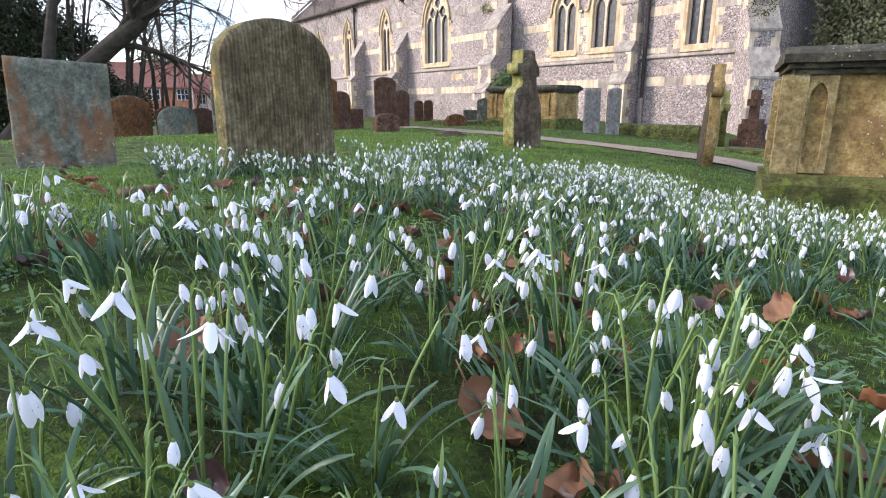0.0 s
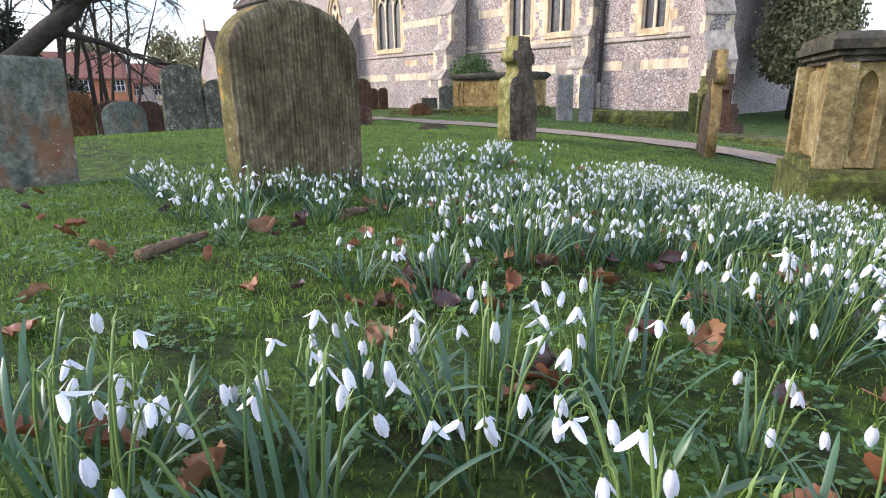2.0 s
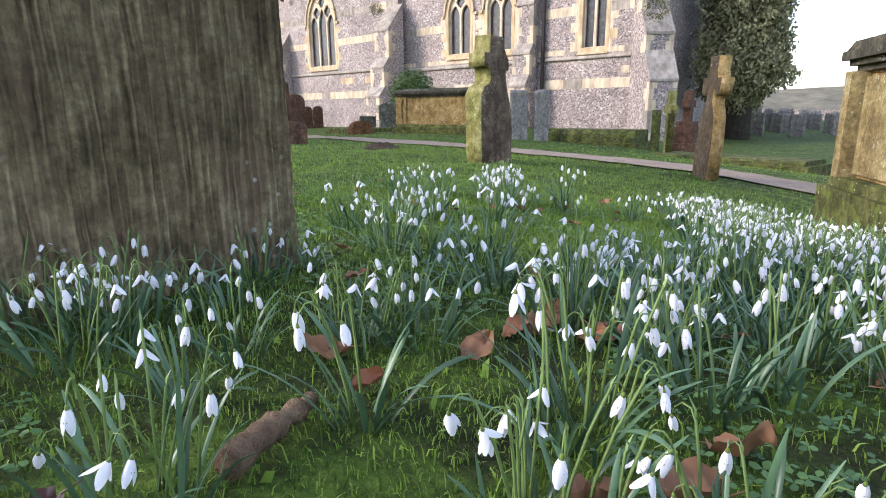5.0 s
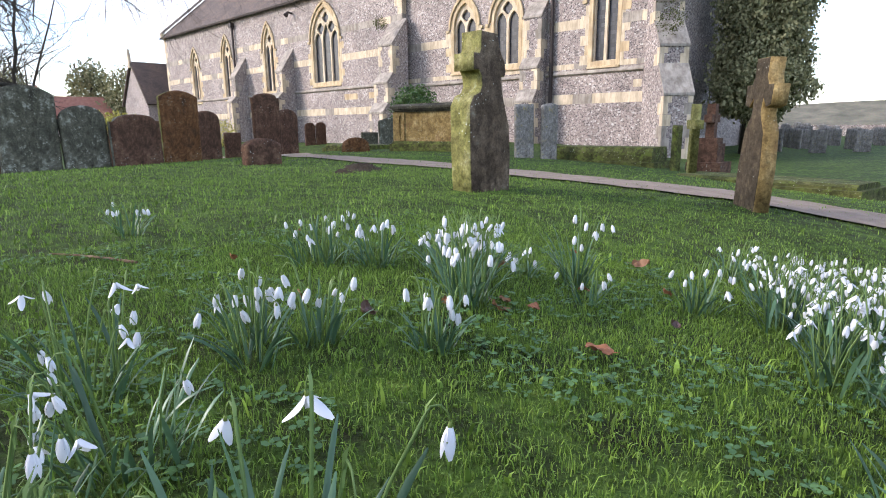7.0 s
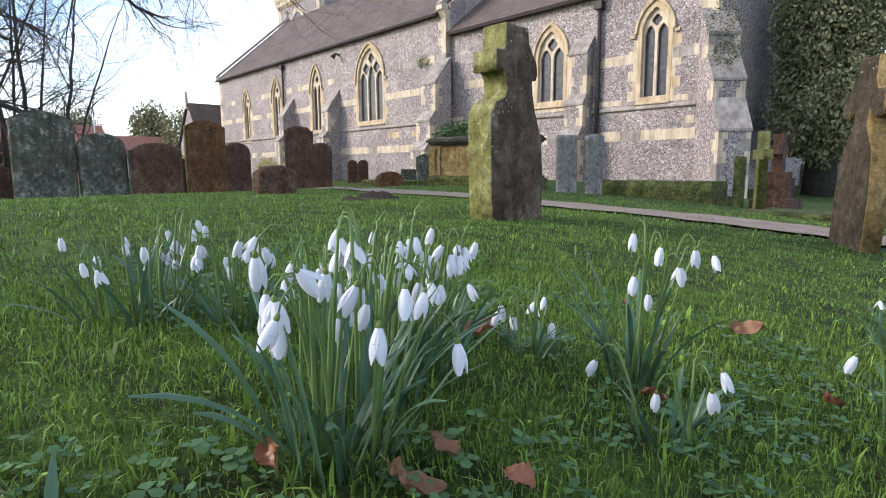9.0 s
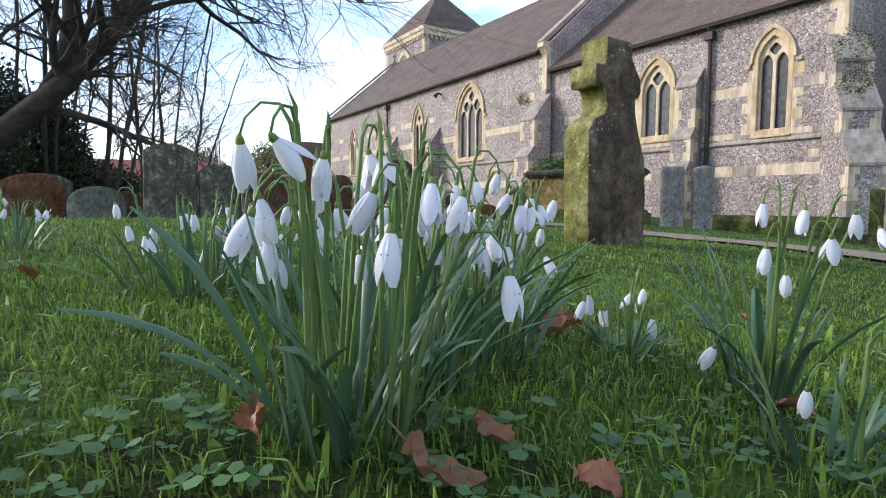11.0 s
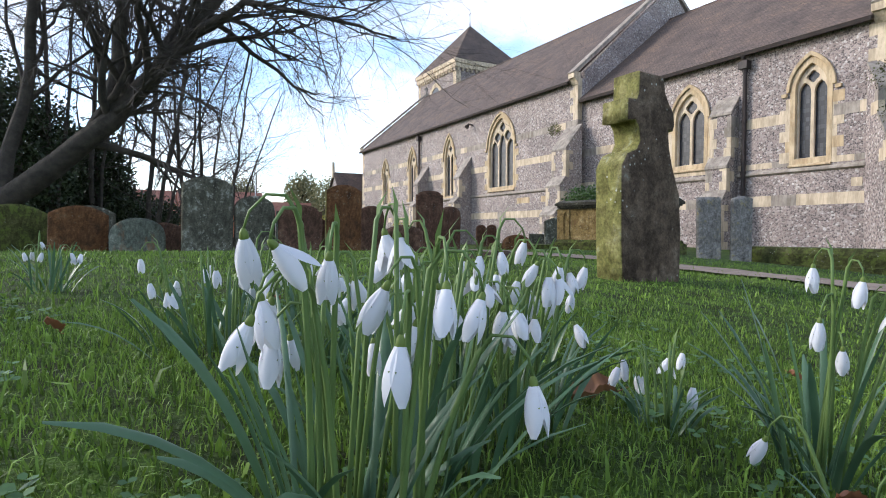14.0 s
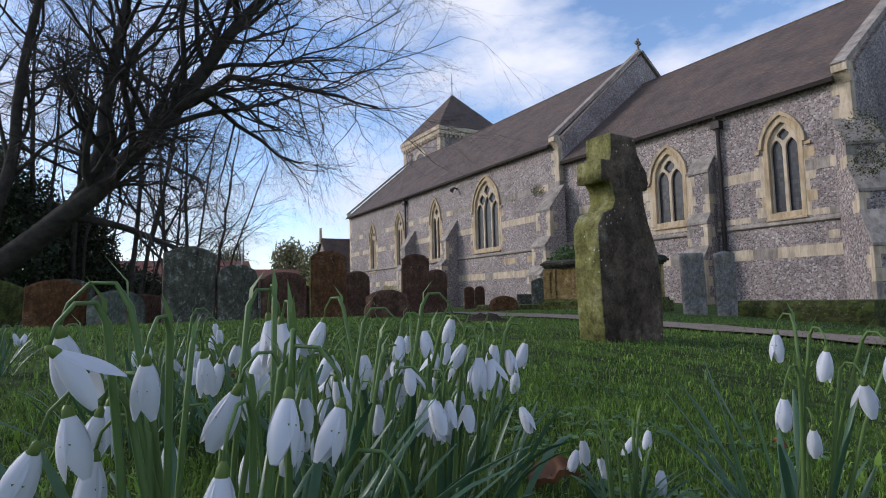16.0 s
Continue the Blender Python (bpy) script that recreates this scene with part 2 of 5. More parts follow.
def glass_material():
    m, n, l, b = material("leaded_glass", (0.03, 0.03, 0.035), 0.28, 0.35)
    v = coords(n, l)
    br = n.new("ShaderNodeTexBrick")
    br.offset = 0.0
    br.inputs["Scale"].default_value = 1.0
    br.inputs["Brick Width"].default_value, br.inputs["Row Height"].default_value = 0.13, 0.17
    br.inputs["Mortar Size"].default_value = 0.006
    br.inputs["Color1"].default_value, br.inputs["Color2"].default_value = (0.018, 0.02, 0.026, 1), (0.055, 0.055, 0.065, 1)
    br.inputs["Mortar"].default_value = (0.02, 0.02, 0.02, 1)
    sp = n.new("ShaderNodeSeparateXYZ")
    cb = n.new("ShaderNodeCombineXYZ")
    l.new(v, sp.inputs[0])
    l.new(sp.outputs[0], cb.inputs[0])
    l.new(sp.outputs[2], cb.inputs[1])
    l.new(cb.outputs[0], br.inputs["Vector"])
    l.new(br.outputs["Color"], b.inputs["Base Color"])
    return m


def ground_material():
    m, n, l, b = material("turf", (0.07, 0.12, 0.03), 0.9, 0.15)
    v = coords(n, l)
    big = node_noise(n, l, v, 0.8, 6, 0.65)
    mid = node_noise(n, l, v, 7, 6, 0.7)
    fine = node_noise(n, l, v, 90, 4, 0.7)
    col = ramp(n, l, mid.outputs["Fac"], [(0.3, (0.02, 0.018, 0.01)), (0.46, (0.032, 0.05, 0.012)),
                                          (0.6, (0.065, 0.115, 0.02)), (0.75, (0.13, 0.17, 0.032))]).outputs["Color"]
    s = ramp(n, l, big.outputs["Fac"], [(0.35, (0.75, 0.8, 0.75)), (0.65, (1.2, 1.15, 1.1))]).outputs["Color"]
    col = mix(n, l, 1.0, col, s, "MULTIPLY")
    f = ramp(n, l, fine.outputs["Fac"], [(0.3, (0.5, 0.5, 0.5)), (0.7, (1.4, 1.4, 1.3))]).outputs["Color"]
    l.new(mix(n, l, 0.9, col, f, "MULTIPLY"), b.inputs["Base Color"])
    bump(n, l, b, mix(n, l, 0.5, mid.outputs["Fac"], fine.outputs["Fac"]), 0.9, 0.03)
    return m


def plain(name, a, c, scale, rough=0.8, bumps=0.3, dist=0.01, spec=0.3):
    m, n, l, b = material(name, a, rough, spec)
    v = coords(n, l)
    t = node_noise(n, l, v, scale, 6, 0.65)
    f = node_noise(n, l, v, scale * 12, 4, 0.6)
    l.new(mix(n, l, 0.3, ramp(n, l, t.outputs["Fac"], [(0.3, a), (0.7, c)]).outputs["Color"], f.outputs["Color"], "OVERLAY"),
          b.inputs["Base Color"])
    bump(n, l, b, f.outputs["Fac"], bumps, dist)
    return m


FLINT = flint_material()
CREAM = dressed_material("limestone", (0.47, 0.38, 0.27), (0.63, 0.52, 0.385))
OCHRE = dressed_material("ochre_limestone", (0.42, 0.3, 0.175), (0.56, 0.45, 0.3))
GREYSTONE = dressed_material("worn_limestone", (0.2, 0.175, 0.15), (0.4, 0.35, 0.3))
TILE = tile_material()
GLASS = glass_material()
TURF = ground_material()
IRON = plain("cast_iron", (0.025, 0.02, 0.02), (0.05, 0.035, 0.03), 8, 0.6, 0.2)
GRAVEL = plain("path_gravel", (0.17, 0.125, 0.095), (0.27, 0.21, 0.165), 5, 0.95, 0.6, 0.01)
MOSSY = stone_material("mossy_stone", (0.035, 0.042, 0.014), (0.085, 0.088, 0.03), (0.17, 0.15, 0.075), (0.1, 0.13, 0.025), 0.5)
RIBBED = stone_material("ribbed_sandstone", (0.085, 0.066, 0.036), (0.2, 0.158, 0.092), (0.33, 0.275, 0.175), (0.26, 0.25, 0.15), 0.6, (0.15, 0.1, 0.065), 15.0, 1.3)
GREYGREEN = stone_material("grey_green_slate_stone", (0.075, 0.085, 0.068), (0.15, 0.165, 0.132), (0.25, 0.265, 0.215), (0.31, 0.325, 0.27), 0.62,
                           (0.24, 0.12, 0.06))
GREYDARK = stone_material("dark_grey_stone", (0.05, 0.048, 0.036), (0.105, 0.102, 0.076), (0.2, 0.195, 0.155), (0.3, 0.3, 0.25), 0.56)
BROWN = stone_material("brown_sandstone", (0.05, 0.03, 0.02), (0.11, 0.06, 0.04), (0.17, 0.105, 0.07), (0.13, 0.14, 0.07), 0.66)
RUSTY = stone_material("rusty_sandstone", (0.06, 0.034, 0.02), (0.14, 0.066, 0.028), (0.2, 0.115, 0.06), (0.16, 0.15, 0.1), 0.62)
CROSSDARK = stone_material("dark_cross_stone", (0.06, 0.043, 0.029), (0.118, 0.086, 0.06), (0.2, 0.158, 0.115), (0.24, 0.24, 0.19), 0.63)
CROSSGREEN = stone_material("algae_green_stone", (0.12, 0.12, 0.035), (0.22, 0.21, 0.075), (0.34, 0.31, 0.16), (0.3, 0.33, 0.22), 0.6)
OCHRETOMB = stone_material("ochre_tomb_stone", (0.17, 0.115, 0.042), (0.31, 0.215, 0.088), (0.44, 0.34, 0.175), (0.3, 0.28, 0.12), 0.6, (0.2, 0.11, 0.055))
PALESLAB = stone_material("pale_slab_stone", (0.13, 0.12, 0.1), (0.23, 0.22, 0.21), (0.36, 0.34, 0.31), (0.24, 0.2, 0.09), 0.56)
CROSSBROWN = stone_material("brown_cross_stone", (0.04, 0.033, 0.022), (0.08, 0.062, 0.042), (0.14, 0.115, 0.075), (0.17, 0.16, 0.08), 0.62)
BARK = plain("bark", (0.03, 0.026, 0.02), (0.085, 0.07, 0.055), 6, 0.95, 0.9, 0.03)
TWIG = plain("twig_bark", (0.035, 0.029, 0.025), (0.085, 0.07, 0.06), 3, 0.95, 0.2)
IVY = leafy("ivy_leaves", (0.01, 0.018, 0.008), (0.045, 0.06, 0.024), 4)
YEW = leafy("yew_needles", (0.055, 0.07, 0.03), (0.32, 0.3, 0.16), 2, 0.7)
SHRUB = leafy("shrub_leaves", (0.02, 0.05, 0.015), (0.09, 0.15, 0.04), 6)
GOLDSHRUB = leafy("golden_shrub_leaves", (0.2, 0.2, 0.03), (0.45, 0.4, 0.1), 6)
GRASS = leafy("grass_blades", (0.008, 0.024, 0.005), (0.2, 0.32, 0.05), 3, 0.55)
LEAF = leafy("snowdrop_leaf_green", (0.012, 0.036, 0.018), (0.1, 0.19, 0.1), 25, 0.38, 0.4)
STEM = leafy("snowdrop_stem_green", (0.07, 0.13, 0.035), (0.17, 0.25, 0.08), 25, 0.45)
PETAL = leafy("snowdrop_petal_white", (0.64, 0.65, 0.7), (0.76, 0.76, 0.785), 60, 0.55, 0.25, 0.22)
MARK = leafy("snowdrop_green_mark", (0.09, 0.14, 0.03), (0.17, 0.23, 0.05), 60)
DEAD = leafy("dead_leaf_brown", (0.08, 0.03, 0.018), (0.32, 0.13, 0.06), 22, 0.5, 0.4, 0.08)
CLOVER = leafy("clover_leaf", (0.02, 0.055, 0.02), (0.085, 0.17, 0.055), 40, 0.5)

# ---- ground, reaching the horizon ----
def grid_axis(fine_lo, fine_hi, step, far):
    a = list(np.arange(fine_lo, fine_hi + 1e-6, step))
    lo, hi, g = [], [], step
    x = fine_lo
    while x > -far:
        g *= 1.35
        x -= g
        lo.append(x)
    x, g = fine_hi, step
    while x < far:
        g *= 1.35
        x += g
        hi.append(x)
    return lo[::-1] + a + hi


gx, gy = grid_axis(-8, 7, 0.09, 1500), grid_axis(-7.5, 5, 0.09, 1500)
gv = [(x, y, height(x, y)) for y in gy for x in gx]
nx = len(gx)
gf = [(j * nx + i, j * nx + i + 1, (j + 1) * nx + i + 1, (j + 1) * nx + i) for j in range(len(gy) - 1) for i in range(nx - 1)]
gm = bpy.data.meshes.new("ground")
gm.from_pydata(gv, [], gf)
gm.shade_smooth()
gm.materials.append(TURF)
tagged(new("ground", gm), "mossy green churchyard turf with bare patches", "ground", kind="structure")

PATHLINE = [(-60, 16), (-25, 9.5), (-12, 5.0), (-6.4, 2.6), (-2.4, 1.8), (-1, 1.85), (0.3, 1.95), (1.2, 2.3), (2.4, 2.35), (4.2, 2.5), (8, 2.3), (20, 1.5), (45, 1)]


def smooth_line(pts, steps):
    out = []
    for i in range(len(pts) - 1):
        p0, p1, p2, p3 = (Vector((*pts[max(0, min(len(pts) - 1, k))], 0)) for k in (i - 1, i, i + 1, i + 2))
        for s in range(steps):
            t = s / steps
            out.append(0.5 * ((2 * p1) + (p2 - p0) * t + (2 * p0 - 5 * p1 + 4 * p2 - p3) * t * t + (3 * p1 - p0 - 3 * p2 + p3) * t ** 3))
    return out


line = smooth_line(PATHLINE, 14)
pg = Geo()
for i in range(len(line) - 1):
    d = (line[i + 1] - line[i]).normalized()
    n0 = Vector((-d.y, d.x, 0))
    d2 = (line[min(i + 2, len(line) - 1)] - line[min(i + 1, len(line) - 2)]).normalized()
    n1 = Vector((-d2.y, d2.x, 0))
    cells = [-0.45, -0.22, 0.0, 0.22, 0.45]
    va = [line[i] + n0 * c for c in cells] + [line[i + 1] + n1 * c for c in cells]
    va = [(p.x, p.y, height(p.x, p.y) + 0.018) for p in va]
    pg.add(va, [(k, k + 1, k + 6, k + 5) for k in range(4)])
pm = pg.mesh("path")
pm.materials.append(GRAVEL)
tagged(new("path", pm), "narrow pale gravel path through the grass", "path", kind="structure")


# ---- the church ----
NAVE_Y, CHANCEL_Y, RIDGE_Y = 19.05, 19.4, 26.4
GROUND_Z = -1.3
church = thing("church", "flint church with cream stone bands and brown tiled roofs", "church")


def arch(cx, hw, z0, zs, zt, n=9):
    """A pointed arch outline: sill z0, springing zs, apex zt."""
    rise = zt - zs
    r = (hw * hw + rise * rise) / (2 * hw)
    end = math.asin(min(1.0, rise / r))
    left = [(cx - hw + r - r * math.cos(end * k / n), zs + r * math.sin(end * k / n)) for k in range(n + 1)]
    right = [(2 * cx - x, z) for x, z in left[-2::-1]]
    return [(cx - hw, z0)] + left + right + [(cx + hw, z0)]


def foil(cx, cz, r, lobes=4, n=28, turn=0.0):
    return [(cx + r * (0.8 + 0.28 * abs(math.cos(lobes * a / 2 + turn))) * math.cos(a),
             cz + r * (0.8 + 0.28 * abs(math.cos(lobes * a / 2 + turn))) * math.sin(a))
            for a in (2 * math.pi * k / n for k in range(n))]


def put(me, name, mat, y, parent, label=""):
    return part(name, me, mat, parent, label, at=pose(0, y, 0))


def window(cx, hw, z0, zs, zt, y, lights, dark):
    """Pointed window in a wall whose face stands at y: surround, hood, tracery, glass, jamb stones."""
    win = new("window")
    win.parent = church
    fr = 0.19
    put(plate("surround", arch(cx, hw + fr, z0 - 0.24, zs, zt + fr * 1.35), [arch(cx, hw, z0, zs, zt)], 0.3, 0.012),
        "surround", dark, y + 0.13, win)
    hood = arch(cx, hw + fr + 0.12, zs - 0.04, zs, zt + (fr + 0.12) * 1.4)
    inner = arch(cx, hw + fr + 0.005, zs - 0.04, zs, zt + (fr + 0.005) * 1.36)
    put(plate("hood_mould", hood[1:-1] + inner[-2:0:-1], [], 0.16, 0.015), "hood_mould", dark, y - 0.02, win)
    for s in (-1, 1):
        st = Geo()
        a = cx + s * (hw + fr + 0.1)
        st.box(min(a, a + s * 0.2), max(a, a + s * 0.2), y - 0.09, y + 0.05, zs - 0.16, zs - 0.035)
        part("label_stop", st, dark, win)
    holes = []
    lw = 2 * hw / lights
    lz = zs - (0.12 if lights == 2 else 0.2)
    for i in range(lights):
        c = cx - hw + lw * (i + 0.5)
        top = lz + lw * (0.72 if lights == 2 or i != 1 else 1.2)
        holes.append(arch(c, lw / 2 - 0.065, z0 + 0.03, lz, top, 6))
    room = zt - zs
    if lights == 2:
        holes.append(foil(cx, zs + room * 0.5, hw * 0.36, 4))
    else:
        for s in (-1, 1):
            holes.append(foil(cx + s * hw * 0.42, zs + room * 0.36, hw * 0.24, 4))
        holes.append(foil(cx, zs + room * 0.68, hw * 0.22, 4))
    put(plate("tracery", arch(cx, hw - 0.002, z0 + 0.002, zs, zt - 0.003), holes, 0.12, 0.012), "tracery", CREAM, y + 0.17, win, "cream stone tracery")
    put(plate("glass", arch(cx, hw - 0.01, z0 + 0.01, zs, zt - 0.01), [], 0.012), "glass", GLASS, y + 0.24, win, "dark leaded glass")
    sill = Geo()
    sill.prism([(y + 0.1, z0 - 0.16), (y - 0.1, z0 - 0.24), (y - 0.1, z0 - 0.3), (y + 0.1, z0 - 0.3)], "x", cx - hw - fr, cx + hw + fr)
    part("sill", sill, dark, win)
    k, z = 0, z0 - 0.12
    while z < zs - 0.42:
        for s in (-1, 1):
            w = 0.16 if (k + (s > 0)) % 2 else 0.38
            jb = Geo()
            a = cx + s * (hw + fr + 0.002)
            jb.box(min(a, a + s * w), max(a, a + s * w), y - 0.012, y + 0.03, z, z + 0.4)
            part("jamb_stone", jb, dark if random.random() < 0.5 else CREAM, win)
        k, z = k + 1, z + 0.405
    return arch(cx, hw + fr, z0 - 0.24, zs, zt + fr * 1.35)


NX0, NX1, CX1 = -54.0, -21.5, -7.0
nave_holes = [window(-47.9, 0.58, 3.0, 5.7, 7.05, NAVE_Y, 2, OCHRE), window(-42.1, 0.6, 3.05, 6.0, 7.45, NAVE_Y, 2, OCHRE),
              window(-35.7, 0.62, 3.2, 6.1, 7.6, NAVE_Y, 2, OCHRE), window(-28.8, 1.36, 3.45, 6.1, 8.0, NAVE_Y, 3, OCHRE)]
chancel_holes = [window(-17.25, 0.74, 3.45, 5.45, 6.62, CHANCEL_Y, 2, OCHRE), window(-14.62, 0.74, 3.45, 5.45, 6.62, CHANCEL_Y, 2, OCHRE),
                 window(-9.45, 0.56, 3.2, 5.75, 6.68, CHANCEL_Y, 2, OCHRE)]
NEAVE, CEAVE, NRIDGE, CRIDGE = 8.95, 7.85, 15.3, 13.4
put(plate("nave_wall", [(NX0, GROUND_Z), (NX1, GROUND_Z), (NX1, NEAVE), (NX0, NEAVE)], nave_holes, 0.5), "nave_wall", FLINT, NAVE_Y + 0.25, church, "knapped flint wall")
put(plate("chancel_wall", [(NX1 + 0.002, GROUND_Z), (CX1, GROUND_Z), (CX1, CEAVE), (NX1 + 0.002, CEAVE)], chancel_holes, 0.5), "chancel_wall", FLINT, CHANCEL_Y + 0.25, church, "knapped flint wall")


def gable(name, x, y0, eave, ridge, x_thick):
    g = Geo()
    y1 = 2 * RIDGE_Y - y0
    g.prism([(y0, GROUND_Z), (y1, GROUND_Z), (y1, eave), (RIDGE_Y, ridge), (y0, eave)], "x", x - x_thick, x)
    part(name, g, FLINT, church)


gable("nave_east_gable", NX1 - 0.006, NAVE_Y + 0.5, NEAVE + 0.42, NRIDGE + 0.12, 0.5)
gable("nave_west_gable", NX0 + 0.5, NAVE_Y + 0.5, NEAVE + 0.3, NRIDGE, 0.5)
gable("chancel_east_gable", CX1 - 0.006, CHANCEL_Y + 0.5, CEAVE + 0.4, CRIDGE + 0.1, 0.5)


def roof(name, x0, x1, y0, eave, ridge):
    for side in (0, 1):
        run = RIDGE_Y - y0 + 0.3
        rise = (ridge - eave) * run / (RIDGE_Y - y0)
        slope, ang = math.hypot(run, rise), math.degrees(math.atan2(rise, run))
        g = Geo()
        g.box(0, x1 - x0, 0, slope, -0.1, 0.06)
        m = pose(x0, y0 - 0.3, ridge - rise, ang) if side == 0 else pose(x1, 2 * RIDGE_Y - y0 + 0.3, ridge - rise, ang, 0, 180)
        part(name, g, TILE, church, "brown plain-tile roof slope", at=m)
    g = Geo()
    n = int((x1 - x0) / 0.45)
    for i in range(n):
        a = x0 + (x1 - x0) * i / n
        g.prism([(RIDGE_Y - 0.17, ridge - 0.1), (RIDGE_Y - 0.1, ridge + 0.09), (RIDGE_Y, ridge + 0.15), (RIDGE_Y + 0.1, ridge + 0.09), (RIDGE_Y + 0.17, ridge - 0.1)],
                "x", a + 0.006, a + (x1 - x0) / n - 0.006)
    part("ridge_tiles", g, TILE, church)


roof("nave_roof", NX0 - 0.1, NX1 - 0.42, NAVE_Y, NEAVE + 0.05, NRIDGE)
roof("chancel_roof", NX1 + 0.01, CX1 - 0.4, CHANCEL_Y, CEAVE + 0.05, CRIDGE)


def coping(x, y0, eave, ridge, width=0.44):
    """Sloping stone coping of a gable, with kneeler and ridge cross."""
    g = Geo()
    for s in (1, -1):
        a = (RIDGE_Y - s * (RIDGE_Y - y0 + 0.3), eave - 0.12)
        b = (RIDGE_Y, ridge + 0.18)
        d = Vector((b[0] - a[0], b[1] - a[1])).normalized()
        nrm = Vector((-d.y, d.x)) * (s * 0.17)
        g.prism([a, b, (b[0] + nrm.x, b[1] + nrm.y), (a[0] + nrm.x, a[1] + nrm.y)], "x", x - width, x + 0.05)
    part("gable_coping", g, GREYSTONE, church, "weathered stone gable coping")
    k = Geo()
    k.box(x - width, x + 0.06, y0 - 0.36, y0 + 0.1, eave - 0.3, eave + 0.02)
    k.prism([(y0 - 0.28, eave - 0.302), (y0 + 0.05, eave - 0.302), (y0 + 0.05, eave - 0.65), (y0 - 0.03, eave - 0.65)], "x", x - width, x + 0.05)
    part("kneeler", k, CREAM, church)
    c = Geo()
    z, cx = ridge + 0.3, x - width / 2
    c.box(cx - 0.09, cx + 0.09, RIDGE_Y - 0.14, RIDGE_Y + 0.14, z - 0.16, z + 0.12)
    c.box(cx - 0.05, cx + 0.05, RIDGE_Y - 0.06, RIDGE_Y + 0.06, z + 0.12, z + 0.85)
    c.box(cx - 0.045, cx + 0.045, RIDGE_Y - 0.28, RIDGE_Y + 0.28, z + 0.5, z + 0.61)
    for a in (-0.16, 0.16):
        c.box(cx - 0.04, cx + 0.04, RIDGE_Y + a - 0.03, RIDGE_Y + a + 0.03, z + 0.42, z + 0.69)
    part("ridge_cross", c, GREYSTONE, church, "small stone ridge cross")


coping(NX1 + 0.02, NAVE_Y, NEAVE + 0.25, NRIDGE + 0.15)
coping(CX1 + 0.02, CHANCEL_Y, CEAVE + 0.25, CRIDGE + 0.12)
coping(NX0 + 0.4, NAVE_Y, NEAVE + 0.2, NRIDGE + 0.1, 0.3)


def course(name, x0, x1, y, z, h, proud, mat, skip=()):
    """A band of stone blocks along a wall, broken where windows cut it."""
    spans, a = [], x0
    for s0, s1 in sorted(skip):
        if s0 > a:
            spans.append((a, s0))
        a = max(a, s1)
    spans.append((a, x1))
    for s0, s1 in spans:
        n = max(1, round((s1 - s0) / 0.95))
        for i in range(n):
            b0, b1 = s0 + (s1 - s0) * i / n, s0 + (s1 - s0) * (i + 1) / n
            g = Geo()
            p = proud + random.uniform(0, 0.004)
            g.box(b0 + 0.003, b1 - 0.003, y - p, y + 0.02, z, z + h)
            part(name, g, random.choice(mat), church)


def moulding(x0, x1, y, z):
    g = Geo()
    g.prism([(y + 0.05, z + 0.16), (y - 0.11, z + 0.02), (y - 0.11, z - 0.05), (y - 0.03, z - 0.1), (y + 0.05, z - 0.1)], "x", x0, x1)
    part("string_course", g, GREYSTONE, church, "moulded stone string course")


STN = [CREAM, CREAM, GREYSTONE, CREAM]
w_n = [(-48.7, -47.1), (-42.92, -41.28), (-36.54, -34.86), (-30.38, -27.22)]
w_c = [(-18.21, -16.29), (-15.58, -13.66), (-10.23, -8.67)]
course("band_stone", NX0, NX1, NAVE_Y, 1.35, 0.42, 0.012, STN)
course("band_stone", NX0, NX1, NAVE_Y, 4.6, 0.4, 0.012, STN, w_n)
course("band_stone", NX0, NX1, NAVE_Y, 6.25, 0.38, 0.012, [GREYSTONE, GREYSTONE, CREAM], w_n)
course("band_stone", NX1 + 0.01, CX1, CHANCEL_Y, 1.45, 0.42, 0.012, STN)
course("band_stone", NX1 + 0.01, CX1, CHANCEL_Y, 4.6, 0.4, 0.012, STN, w_c)
course("band_stone", NX1 + 0.01, CX1, CHANCEL_Y, 2.95, 0.22, 0.010, STN)
moulding(NX0, NX1, NAVE_Y, 2.95)
moulding(NX1 + 0.01, CX1 + 0.1, CHANCEL_Y, 2.78)


def quoins(x, y, z0, z1, side, mat=None):
    k, z = 0, z0
    while z < z1 - 0.1:
        w = 0.62 if k % 2 else 0.36
        h = min(0.42, z1 - z)
        g = Geo()
        g.box(min(x, x + side * w), max(x, x + side * w), y - 0.014, y + 0.3, z + 0.003, z + h - 0.003)
        part("quoin", g, mat or random.choice(STN), church)
        k, z = k + 1, z + 0.42


quoins(NX1 + 0.006, NAVE_Y, -0.9, NEAVE, -1)
quoins(CX1 + 0.006, CHANCEL_Y, -0.9, CEAVE - 0.2, -1)
quoins(NX0 - 0.006, NAVE_Y, -0.9, NEAVE, 1)


